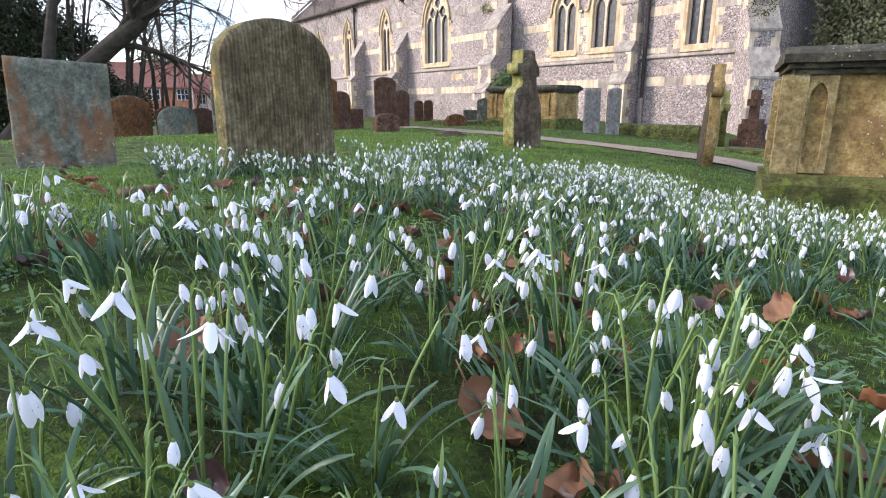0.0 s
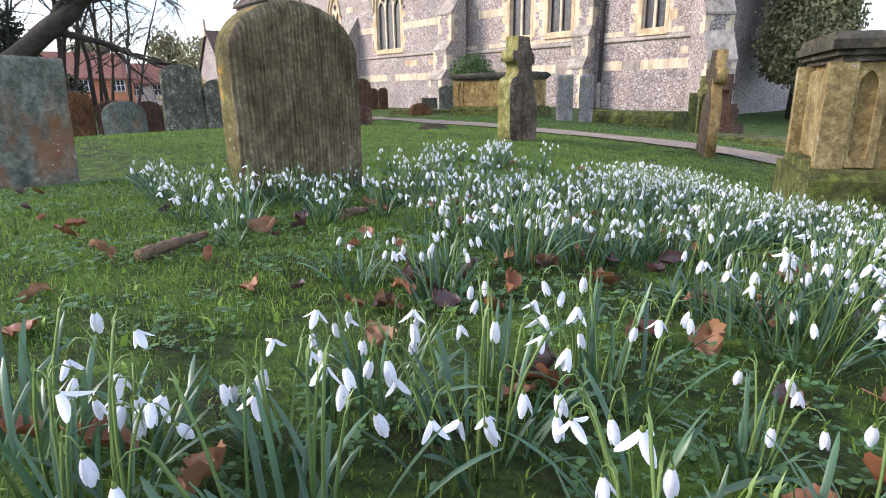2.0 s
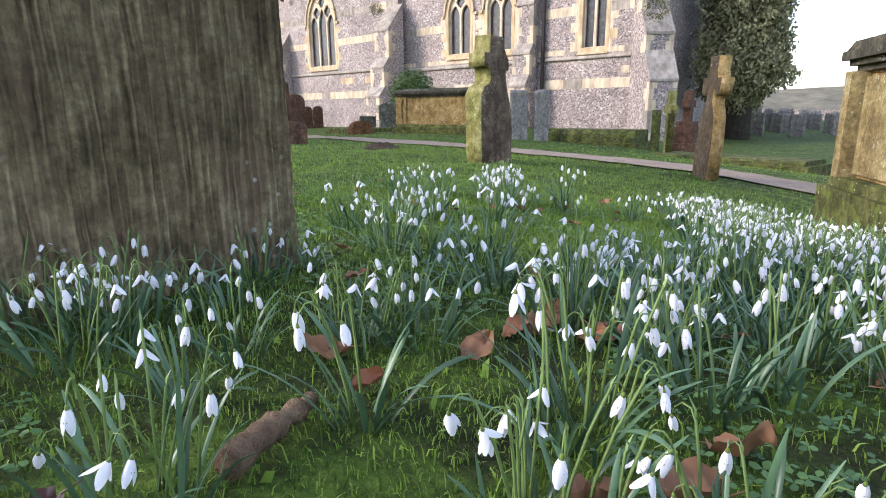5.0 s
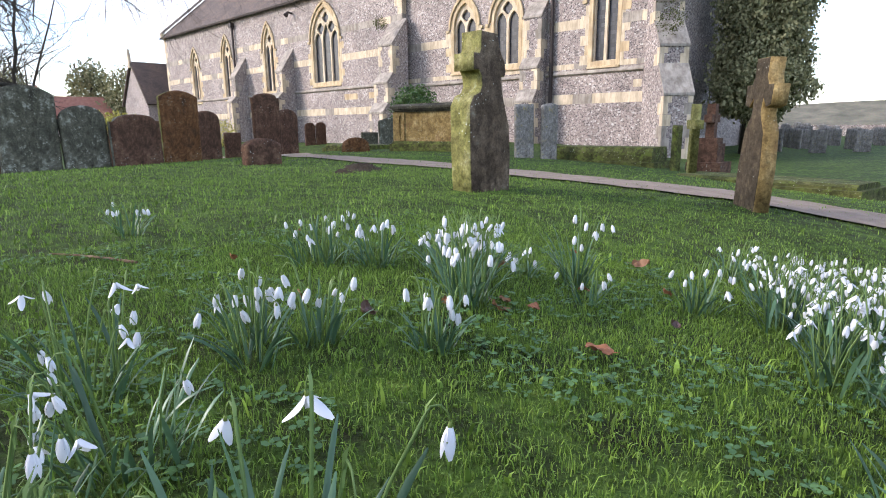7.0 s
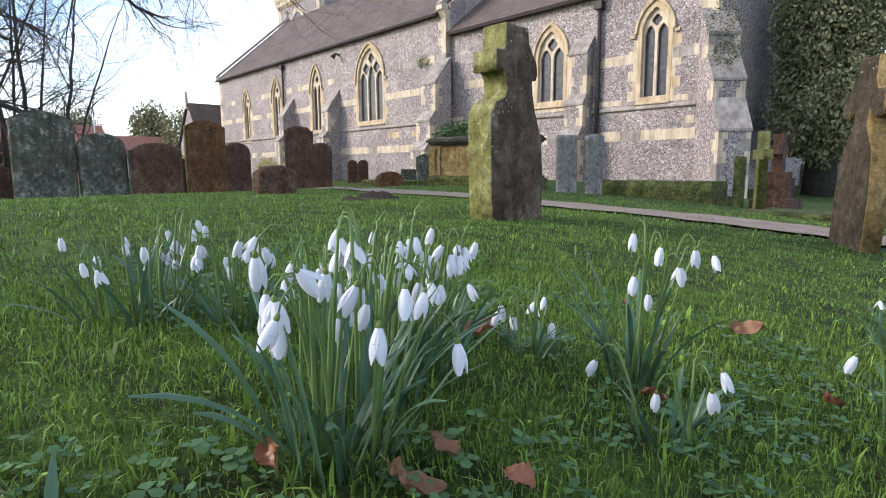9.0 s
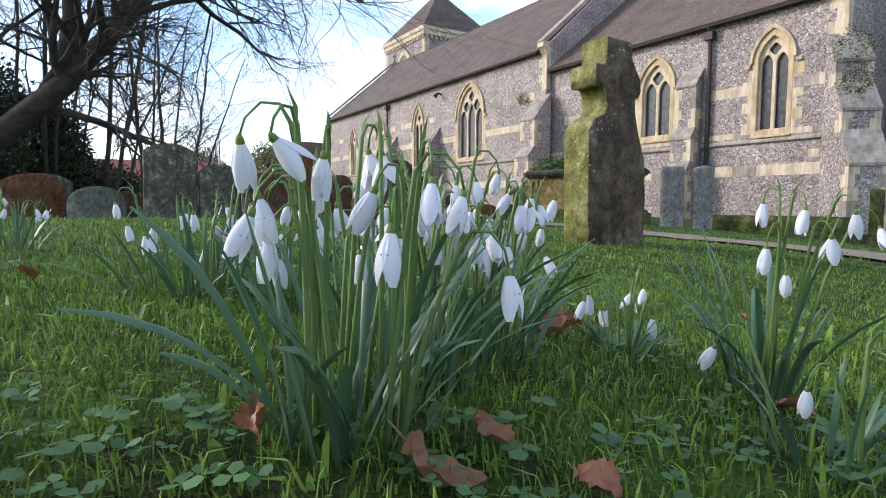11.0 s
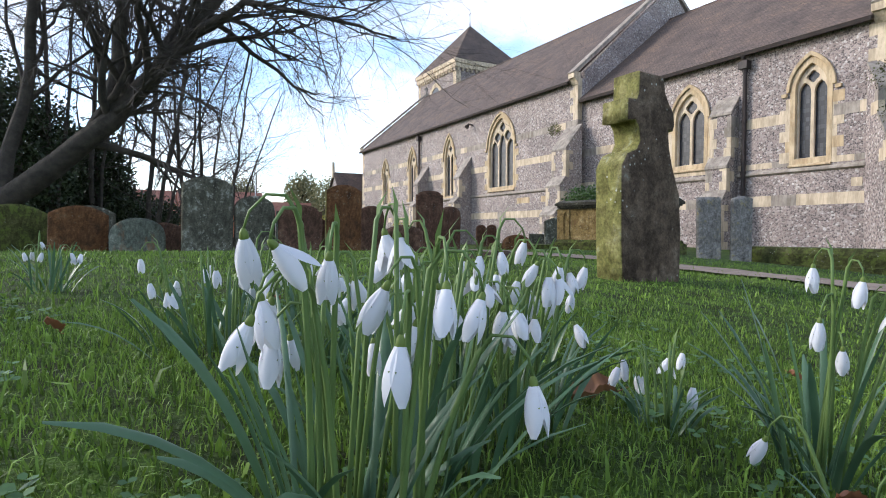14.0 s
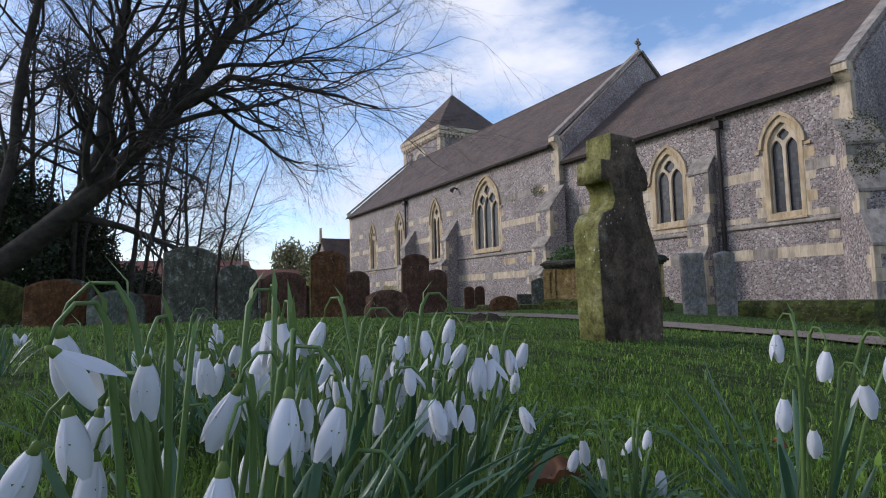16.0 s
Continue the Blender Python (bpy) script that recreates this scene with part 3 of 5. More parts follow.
def buttress(x, w, y, stages, top, turn=None):
    """Stepped flint buttress; stages: (projection, height to which it runs, height where its slope ends)."""
    holder = new("buttress")
    holder.parent = church
    if turn:
        holder.matrix_basis = turn
    prof, z = [(y + 0.05, GROUND_Z)], GROUND_Z
    for i, (p, z1, z2) in enumerate(stages):
        nxt = stages[i + 1][0] if i + 1 < len(stages) else -0.02
        prof += [(y - p, z), (y - p, z1)]
        cap = Geo()
        cap.prism([(y - p - 0.05, z1 - 0.04), (y - p - 0.05, z1 + 0.06), (y - nxt, z2 + 0.08), (y - nxt, z2 - 0.02)], "x", x - w / 2 - 0.03, x + w / 2 + 0.03)
        part("weathering", cap, GREYSTONE, holder, "sloping worn stone weathering")
        k, q = 0, max(z, -0.8)
        while q < z1 - 0.14:
            h = min(0.42, z1 - q - 0.05)
            for s in (-1, 1):
                b = Geo()
                ww = 0.32 if (k + (s > 0)) % 2 else 0.19
                e = x + s * (w / 2 + 0.008)
                b.box(min(e, e - s * ww), max(e, e - s * ww), y - p - 0.012, y - p + (0.5 if ww < 0.2 else 0.24), q + 0.004, q + h - 0.004)
                part("quoin", b, random.choice(STN), holder)
            k, q = k + 1, q + 0.42
        z = z2
    prof.append((y + 0.05, stages[-1][2]))
    g = Geo()
    g.prism(prof, "x", x - w / 2, x + w / 2)
    part("pier", g, FLINT, holder)
    return holder


buttress(-21.75, 1.15, NAVE_Y, [(1.9, 1.3, 1.8), (1.5, 2.9, 3.4), (1.1, 4.9, 6.3)], 6.3)
buttress(-12.75, 0.95, CHANCEL_Y, [(1.1, 1.6, 2.1), (0.75, 3.1, 3.5), (0.5, 5.3, 6.0)], 6.0)
buttress(-32.9, 0.8, NAVE_Y, [(1.4, 2.5, 2.9), (1.0, 4.3, 5.8)], 5.8)
buttress(-39.5, 0.8, NAVE_Y, [(1.4, 2.5, 2.9), (1.0, 4.3, 5.8)], 5.8)
buttress(0, 1.1, 0, [(2.1, 1.6, 2.7), (1.45, 3.4, 4.3), (0.8, 5.1, 6.1)], 6.2, turn=pose(CX1 - 0.1, CHANCEL_Y + 0.1, 0, 0, 0, 45))

# rainwater goods
for gx0, gx1, gy0, gz in ((NX0 - 0.1, NX1 - 0.5, NAVE_Y, NEAVE), (NX1 + 0.1, CX1 - 0.4, CHANCEL_Y, CEAVE)):
    g = Geo()
    g.prism([(gy0 - 0.36, gz - 0.3), (gy0 - 0.24, gz - 0.3), (gy0 - 0.2, gz - 0.18), (gy0 - 0.4, gz - 0.18)], "x", gx0, gx1)
    part("gutter", g, IRON, church, "dark iron gutter")
    for i in range(int((gx1 - gx0) / 0.5)):
        b = Geo()
        b.box(gx0 + 0.3 + i * 0.5, gx0 + 0.37 + i * 0.5, gy0 - 0.22, gy0 + 0.01, gz - 0.24, gz - 0.16)
        part("rafter_foot", b, IRON, church)
for px, py, top in ((-11.95, CHANCEL_Y, CEAVE - 0.2), (-40.6, NAVE_Y, NEAVE - 0.2)):
    pipe = Geo()
    pipe.tube([(px, py - 0.3, top), (px, py - 0.28, top - 0.15), (px, py - 0.14, top - 0.4), (px, py - 0.14, 0.9)], 0.085, 8)
    for z in (top - 0.6, 5.0, 2.9):
        pipe.tube([(px, py - 0.14, z), (px, py - 0.14, z - 0.12)], 0.11, 8)
    pipe.box(px - 0.19, px + 0.19, py - 0.34, py - 0.03, top - 0.6, top - 0.28)
    part("downpipe", pipe, IRON, church, "black cast-iron downpipe")
    foot = Geo()
    foot.tube([(px, py - 0.14, 0.92), (px, py - 0.14, -0.8)], 0.1, 8)
    part("downpipe_shoe", foot, GREYSTONE, church)
lamp = Geo()
lamp.tube([(-32.4, NAVE_Y, 8.1), (-32.4, NAVE_Y - 0.3, 8.15), (-32.4, NAVE_Y - 0.5, 7.9)], [0.07, 0.07, 0.17], 8)
part("floodlight", lamp, IRON, church, "small wall floodlight")
vs = Geo()
vs.box(CX1 - 1.05, CX1 - 0.7, CHANCEL_Y - 0.015, CHANCEL_Y + 0.02, 2.05, 2.35)
part("wall_block", vs, CREAM, church)
for bx0, bx1 in ((-27.0, -25.7), (-24.6, -24.0)):
    g = Geo()
    g.box(bx0, bx1, NAVE_Y - 0.014, NAVE_Y + 0.02, 2.25, 2.6)
    part("patch_stone", g, OCHRE, church)

# tower with pyramid cap
TX0, TX1, TY0, TY1, TZ = -62.6, -53.2, 29.9, 39.3, 19.7
tw = Geo()
tw.box(TX0, TX1, TY0, TY1, GROUND_Z, TZ - 0.6)
part("tower", tw, FLINT, church, "square flint tower")
tc_ = Geo()
tc_.box(TX0 - 0.22, TX1 + 0.22, TY0 - 0.22, TY1 + 0.22, TZ - 0.6, TZ - 0.1)
tc_.box(TX0 - 0.32, TX1 + 0.32, TY0 - 0.32, TY1 + 0.32, TZ - 0.1, TZ + 0.35)
for i in range(16):
    a = TX0 + 0.1 + i * 0.6
    tc_.box(a, a + 0.25, TY0 - 0.18, TY0, TZ - 0.95, TZ - 0.6)
    b = TY0 + 0.1 + i * 0.6
    tc_.box(TX1, TX1 + 0.18, b, b + 0.25, TZ - 0.95, TZ - 0.6)
tc_.box(TX0 - 0.02, TX0 + 0.6, TY0 - 0.03, TY0, 8, TZ - 0.95)
tc_.box(TX1 - 0.6, TX1 + 0.03, TY0 - 0.03, TY0, 8, TZ - 0.95)
tc_.box(TX1, TX1 + 0.03, TY0, TY0 + 0.6, 8, TZ - 0.95)
part("tower_cornice", tc_, CREAM, church, "pale corbelled stone cornice")
cap = Geo()
mx, my = (TX0 + TX1) / 2, (TY0 + TY1) / 2
cap.add([(TX0 - 0.3, TY0 - 0.3, TZ + 0.352), (TX1 + 0.3, TY0 - 0.3, TZ + 0.352), (TX1 + 0.3, TY1 + 0.3, TZ + 0.352), (TX0 - 0.3, TY1 + 0.3, TZ + 0.352), (mx, my, TZ + 6.3)],
        [(0, 1, 4), (1, 2, 4), (2, 3, 4), (3, 0, 4), (3, 2, 1, 0)])
part("tower_cap", cap, TILE, church, "brown pyramid cap")
vane = Geo()
vane.tube([(mx, my, TZ + 6.2), (mx, my, TZ + 9.0)], [0.06, 0.02], 6)
vane.box(mx - 0.35, mx + 0.35, my - 0.02, my + 0.02, TZ + 7.7, TZ + 7.77)
part("weather_vane", vane, IRON, church)
put(plate("belfry_arch", arch(mx, 1.5, 14.6, 16.8, 18.3), [arch(mx, 1.05, 14.7, 16.7, 17.8)], 0.2), "belfry_arch", CREAM, TY0 - 0.03, church)
put(plate("belfry_louvre", arch(mx, 1.05, 14.7, 16.7, 17.8), [], 0.05), "belfry_louvre", GLASS, TY0 - 0.03, church)

# south porch past the west end
porch = thing("porch", "small gabled flint porch with a tiled roof", "porch")
pp = Geo()
pp.prism([(-61.1, -1), (-55.1, -1), (-55.1, 3.1), (-58.1, 6.8), (-61.1, 3.1)], "y", 17.4, 23)
part("wall", pp, FLINT, porch)
for s in (-1, 1):
    g = Geo()
    g.box(0, 6.0, 0, math.hypot(3.3, 4.05), 0, 0.14)
    ang = math.degrees(math.atan2(4.05, 3.3))
    part("roof", g, TILE, porch, at=pose(-58.1 + s * 3.32, 17.2 if s > 0 else 23.2, 2.85, 0, 0, 90 if s > 0 else -90) @ pose(0, 0, 0, ang))
g = Geo()
g.prism([(-58.4, 6.4), (-57.8, 6.4), (-58.1, 8.1)], "y", 17.1, 17.35)
part("gable_finial", g, CREAM, porch)


# ---- gravestones ----
def headstone(w, h, t, top, mat, edge=None, nu=26, nv=26, wear=0.006, seed=0.0, ribs=0.0):
    """A weathered slab that faces east: width along y, thickness along x; top: flat, round, segment, shoulder, ogee."""
    def crown(u):
        a = abs(u)
        if top == "round":
            return h - (w * 0.34) * (1 - math.sqrt(max(0, 1 - a * a)))
        if top == "segment":
            return h - 0.085 * w * a * a * 2
        if top == "shoulder":
            return h - (0.16 * w if a > 0.78 else 0.02 * w - 0.17 * w * (math.sqrt(max(0, 1 - (a / 0.8) ** 2)) - 1) * 0.7)
        if top == "ogee":
            return h - 0.1 * w * (1 - math.cos(min(1, a * 1.1) * math.pi)) / 2 - (0.05 * w if a > 0.86 else 0)
        return h - 0.012 * w * (u + 1)
    front, back = [], []
    g = Geo()
    for j in range(nv + 1):
        for i in range(nu + 1):
            u = -1 + 2 * i / nu
            y = u * w / 2
            z = -0.25 + (crown(u) + 0.25) * j / nv
            nz = noise.noise((y * 7 + seed, z * 7, seed)) + 0.6 * noise.noise((y * 23, z * 23 + seed, 1.7))
            e = min(1.0, (1 - abs(u)) * w / 2 / 0.03, (1 - j / nv) * h / 0.03)
            d = t / 2 * (0.72 + 0.28 * math.sin(max(0, e) * math.pi / 2)) + wear * nz
            if ribs:
                ph = y * 390 + 6.5 * noise.noise((y * 5, z * 1.6, 4.2 + seed))
                d += ribs * (math.sin(ph) * (0.6 + 0.6 * noise.noise((y * 9, z * 12, 2.0))) + 0.5 * noise.noise((y * 60, z * 30, 8.0)))
            yy = y + wear * 0.8 * noise.noise((z * 9, seed, u * 2)) * (1 if abs(u) > 0.9 else 0.2)
            front.append((d, yy, z))
            back.append((-t / 2 * (0.72 + 0.28 * math.sin(max(0, e) * math.pi / 2)) - wear * 0.5 * nz, yy, z))
    n = nu + 1
    q = [(j * n + i, j * n + i + 1, (j + 1) * n + i + 1, (j + 1) * n + i) for j in range(nv) for i in range(nu)]
    m = len(front)
    g.add(front + back, q + [tuple(k + m for k in f[::-1]) for f in q])
    rim = [j * n for j in range(nv)] + [nv * n + i for i in range(nu)] + [j * n + nu for j in range(nv, 0, -1)]
    rim_f = [(rim[k], rim[k + 1], rim[k + 1] + m, rim[k] + m) for k in range(len(rim) - 1)]
    g.f += rim_f
    me = g.mesh("headstone")
    me.materials.append(mat)
    me.materials.append(edge or mat)
    for k in range(len(me.polygons) - len(rim_f), len(me.polygons)):
        me.polygons[k].material_index = 1
    me.shade_smooth()
    return me


def stand(name, me, x, y, label, lean=0.0, nod=0.0, turn=0.0, sink=0.0, category="gravestone", group="headstones in the churchyard"):
    ob = new(name, me)
    ob.matrix_basis = pose(x, y, height(x, y) - sink, lean, nod, turn)
    return tagged(ob, label, category, group)


ORANGE = stone_material("orange_lichen_stone", (0.07, 0.065, 0.03), (0.15, 0.13, 0.055), (0.24, 0.2, 0.09), (0.5, 0.24, 0.02), 0.58)
stand("headstone", headstone(0.66, 0.8, 0.12, "round", RIBBED, ORANGE, 170, 120, 0.003, 3.0, 0.0045), 2.31, -4.18,
      "tall round-topped headstone with eroded vertical ribs and orange lichen", lean=0.5, turn=10)
STREAKED = stone_material("rust_streaked_stone", (0.09, 0.1, 0.08), (0.17, 0.18, 0.145), (0.27, 0.28, 0.22), (0.31, 0.325, 0.27), 0.6, (0.22, 0.095, 0.04), rust_at=0.5)
stand("headstone", headstone(0.58, 0.72, 0.1, "flat", STREAKED, None, 40, 40, 0.005, 7.7), 0.68, -5.09,
      "flat-topped grey-green headstone with rusty streaks", lean=-2, turn=-8)
for w_, h_, top_, mat_, edge_, sd_, x_, y_, turn_, lean_, lab_ in (
        (0.78, 1.27, "segment", GREYDARK, None, 1.1, -7.5, -1.6, 8, -1, "tall grey lichened headstone with a curved top"),
        (0.66, 0.98, "round", GREYDARK, None, 2.4, -7.55, -0.84, 6, 1, "dark round-topped headstone with green algae"),
        (0.8, 0.85, "shoulder", BROWN, GREYGREEN, 4.4, -7.5, -0.1, 5, 0.5, "low dark brown shouldered headstone"),
        (0.95, 0.82, "segment", BROWN, None, 4.9, -9.0, 0.4, 5, 0, "broad dark headstone behind the shouldered one"),
        (0.72, 1.34, "segment", RUSTY, CROSSGREEN, 5.2, -8.4, 1.0, 0, -0.5, "tall rusty brown headstone with a pale green edge"),
        (0.62, 1.1, "round", BROWN, None, 6.1, -9.9, 2.2, 5, 0, "dark brown rounded headstone"),
        (0.5, 0.8, "flat", BROWN, None, 6.6, -13.5, 4.6, 0, 0, "small dark brown headstone"),
        (0.74, 1.55, "shoulder", BROWN, None, 8.3, -10.4, 4.0, 0, 0.8, "tall dark brown shouldered headstone"),
        (0.66, 1.2, "round", BROWN, None, 9.9, -10.9, 4.85, 5, -1.2, "dark brown round-topped headstone"),
        (0.75, 1.0, "ogee", GREYDARK, None, 13, -11.9, 9.4, -20, 1, "grey lichened headstone beside the buttress"),
        (0.5, 0.8, "segment", GREYDARK, None, 13.5, -12.3, 10.6, -20, 0, "small grey headstone beside the shrub"),
        (0.8, 0.7, "flat", GREYDARK, None, 13.9, -17.7, 13.3, -20, 0, "small square grey headstone"),
        (0.38, 1.06, "flat", PALESLAB, None, 14, -3.9, 5.95, -38, 1, "pale grey upright slab with dark streaks"),
        (0.32, 1.1, "ogee", PALESLAB, None, 14.8, -3.55, 6.3, -38, 0, "pale lichened upright slab with a worn top"),
        (0.16, 0.8, "flat", MOSSY, None, 14.9, -1.1, 6.6, -20, 0, "narrow mossy upright stone beside the path"),
        (1.0, 1.05, "segment", MOSSY, None, 15, -9.1, -4.35, 18, 0, "broad mossy headstone under the trees"),
        (0.75, 1.45, "segment", GREYDARK, None, 16, -11.7, -4.9, 18, 2, "grey headstone in the shade of the trees"),
        (0.82, 0.92, "segment", RUSTY, None, 17, -8.4, -3.42, 12, -2, "rusty lichened headstone with a dark hollow"),
        (0.8, 1.05, "segment", GREYDARK, None, 17.5, -9.4, -3.3, 12, 0, "grey headstone behind a rusty one"),
        (0.8, 0.66, "round", GREYGREEN, None, 18, -7.97, -2.57, 8, 2, "low grey-green round-topped headstone"),
        (0.75, 1.0, "segment", BROWN, None, 19, -11.6, -2.0, 5, 0, "brown headstone standing behind the others"),
        (0.7, 0.95, "round", BROWN, None, 19.5, -12.0, -1.1, 5, 0, "brown round-topped headstone behind the others")):
    stand("headstone", headstone(w_, h_, 0.12, top_, mat_, edge_, seed=sd_), x_, y_, lab_, lean=lean_, turn=turn_)
stand("low_gravestone", headstone(0.5, 0.34, 0.2, "segment", BROWN, None, seed=10.2), -4.1, 0.28, "low thick mossy brown gravestone", lean=1)
for k, (dx, dy) in enumerate(((0, 0), (0.1, 0.72))):
    stand("headstone", headstone(0.72, 1.35, 0.12, "round", BROWN, None, seed=11 + k), -27.4 + dx, 16.6 + dy, "pair of joined brown round-topped headstones by the wall")
stand("low_gravestone", headstone(0.7, 0.36, 0.22, "round", RUSTY, None, seed=12), -8.9, 5.6, "small red-brown domed footstone", turn=-20)


def cross_stone(name, s, at, label, face, side, kind="slab"):
    """A cross on a tapering slab, built flat and stood upright; it faces east."""
    th = thing(name, label, "gravestone", "stone crosses in the churchyard", at=at)
    if kind == "slab":
        out = [(-0.215, -0.2), (0.215, -0.2), (0.235, 0.3), (0.22, 0.52), (0.16, 0.68), (0.135, 0.78), (0.13, 0.87), (0.165, 0.865), (0.18, 0.9), (0.17, 0.97),
               (0.14, 1.01), (0.105, 1.07), (0.09, 1.16), (-0.1, 1.17), (-0.105, 1.05), (-0.12, 1.02), (-0.185, 1.02), (-0.19, 0.9), (-0.13, 0.905), (-0.105, 0.87), (-0.095, 0.8),
               (-0.12, 0.755), (-0.19, 0.73), (-0.235, 0.66), (-0.235, 0.25)]
    elif kind == "ring":
        wide = 0.95
        out = [(-0.17, -0.2), (0.17, -0.2), (0.18, 0.3), (0.15, 0.55), (0.07, 0.68), (0.075, 0.78), (0.13, 0.72), (0.2, 0.74), (0.21, 0.88), (0.13, 0.88),
               (0.1, 0.93), (0.1, 1.06), (-0.1, 1.06), (-0.1, 0.93), (-0.13, 0.88), (-0.21, 0.88), (-0.2, 0.74), (-0.13, 0.72), (-0.075, 0.78), (-0.07, 0.68), (-0.15, 0.55), (-0.18, 0.3)]
        out = [(a * wide, b) for a, b in out]
    else:
        out = [(-0.05, -0.2), (0.05, -0.2), (0.045, 0.62), (0.16, 0.62), (0.16, 0.74), (0.045, 0.74), (0.045, 0.95), (-0.045, 0.95), (-0.045, 0.74), (-0.16, 0.74), (-0.16, 0.62), (-0.045, 0.62)]
    me = plate("cross", [(a * s, b * s) for a, b in out], [], 0.19 * s if kind == "slab" else 0.13, 0.012)
    me.materials.append(face)
    me.materials.append(side)
    for p in me.polygons:
        p.material_index = 0 if abs(p.normal.y) > 0.9 else 1
    part("cross", me, None, th, at=pose(0, 0, 0, 0, 0, 90))
    return th


cross_stone("cross_gravestone", 1.04, pose(0.02, -0.14, 0.0, 1.0, 0, 0), "worn stone cross on a tapering slab, edges green with algae", CROSSDARK, CROSSGREEN)
cross_stone("cross_gravestone", 1.14, pose(1.5, 1.62, height(1.5, 1.62), 1.0, 2, 40), "weathered stone cross with flared arms on a slab", CROSSBROWN, OCHRETOMB, "ring")
cross_stone("cross_gravestone", 1.15, pose(-0.45, 5.6, height(-0.45, 5.6), 1, 0, 40), "thin green stone cross beside the path", CROSSGREEN, CROSSGREEN, "thin")
pl_ = thing("cross_pedestal", "dark stone cross on a stepped pedestal", "gravestone", "stone crosses in the churchyard", at=pose(-0.92, 7.75, height(-0.92, 7.75)) @ Matrix.Scale(1.3, 4))
for z0_, z1_, r_ in ((-0.1, 0.16, 0.24), (0.16, 0.42, 0.16), (0.42, 0.5, 0.13)):
    g = Geo()
    g.box(-r_, r_, -r_, r_, z0_, z1_)
    part("step", g, BROWN, pl_)
g = Geo()
g.box(-0.06, 0.06, -0.06, 0.06, 0.5, 0.98)
g.box(-0.055, 0.055, -0.17, 0.17, 0.72, 0.83)
part("cross", g, BROWN, pl_)


def chest_tomb(name, lx, ly, h, at, label, body, plinth, ends, lid):
    """A chest tomb: plinth, body with recessed panels and corner piers, moulded lid."""
    th = thing(name, label, "tomb", at=at)
    g = Geo()
    g.box(-lx / 2 - 0.13, lx / 2 + 0.13, -ly / 2 - 0.13, ly / 2 + 0.13, -0.3, 0.19)
    g.prism([(-ly / 2 - 0.1, 0.19), (ly / 2 + 0.1, 0.19), (ly / 2 + 0.04, 0.26), (-ly / 2 - 0.04, 0.26)], "x", -lx / 2 - 0.08, lx / 2 + 0.08)
    part("plinth", g, plinth, th, "mossy moulded plinth")
    g = Geo()
    g.box(-lx / 2 + 0.03, lx / 2 - 0.03, -ly / 2 + 0.03, ly / 2 - 0.03, 0.26, h - 0.14)
    part("body", g, body, th)
    for sx in (-1, 1):
        for sy in (-1, 1):
            p = Geo()
            p.box(sx * lx / 2 - 0.09, sx * lx / 2 + 0.005 * sx + 0.09 if sx < 0 else sx * lx / 2 + 0.01, sy * ly / 2 - 0.1 if sy > 0 else sy * ly / 2 - 0.01,
                  sy * ly / 2 + 0.01 if sy > 0 else sy * ly / 2 + 0.1, 0.26, h - 0.14)
            part("corner_pier", p, ends, th)
    for sy in (-1, 1):
        for cx in (-lx / 2 + 0.16, lx / 2 - 0.16):
            me = plate("niche", [(cx - 0.11, 0.27), (cx + 0.11, 0.27), (cx + 0.11, h - 0.15), (cx - 0.11, h - 0.15)],
                       [arch(cx, 0.055, 0.34, h - 0.3, h - 0.2, 6)], 0.03, 0.004)
            part("niche", me, ends, th, "pointed blind niche", at=pose(0, sy * (ly / 2 - 0.01), 0))
    for sx in (-1, 1):
        g = Geo()
        a = sx * (lx / 2 - 0.015)
        g.box(a - 0.02, a + 0.02, -ly / 2 + 0.12, ly / 2 - 0.12, 0.29, h - 0.18)
        part("end_panel", g, ends, th, "grey lichened end panel")
    g = Geo()
    for a, z0, z1 in ((0.02, h - 0.14, h - 0.1), (0.06, h - 0.1, h - 0.06), (0.1, h - 0.06, h)):
        g.box(-lx / 2 - a, lx / 2 + a, -ly / 2 - a, ly / 2 + a, z0, z1)
    part("lid", g, lid, th, "dark moulded stone lid")
    g = Geo()
    g.prism([(-ly / 2 - 0.09, h + 0.0005), (ly / 2 + 0.09, h + 0.0005), (ly / 2 - 0.05, h + 0.06), (-ly / 2 + 0.05, h + 0.06)], "x", -lx / 2 - 0.08, lx / 2 + 0.08)
    part("lid_top", g, lid, th)
    return th


LID = stone_material("dark_lid_stone", (0.03, 0.028, 0.02), (0.065, 0.06, 0.045), (0.13, 0.12, 0.085), (0.14, 0.14, 0.07), 0.62)
TOMBEND = stone_material("grey_ochre_stone", (0.14, 0.105, 0.05), (0.25, 0.195, 0.09), (0.35, 0.29, 0.155), (0.42, 0.43, 0.39), 0.62)
chest_tomb("chest_tomb", 2.4, 1.2, 1.13, pose(4.2, 0.45, -0.21, 0, 0, 27),
           "large ochre chest tomb with gothic niches and a mossy plinth", OCHRETOMB, MOSSY, TOMBEND, LID)
chest_tomb("chest_tomb", 2.4, 1.1, 1.12, pose(-7.1, 7.1, height(-7.1, 7.1), 0, 0, 8),
           "ochre chest tomb with a flat lid near the shrub", OCHRETOMB, MOSSY, OCHRETOMB, LID)


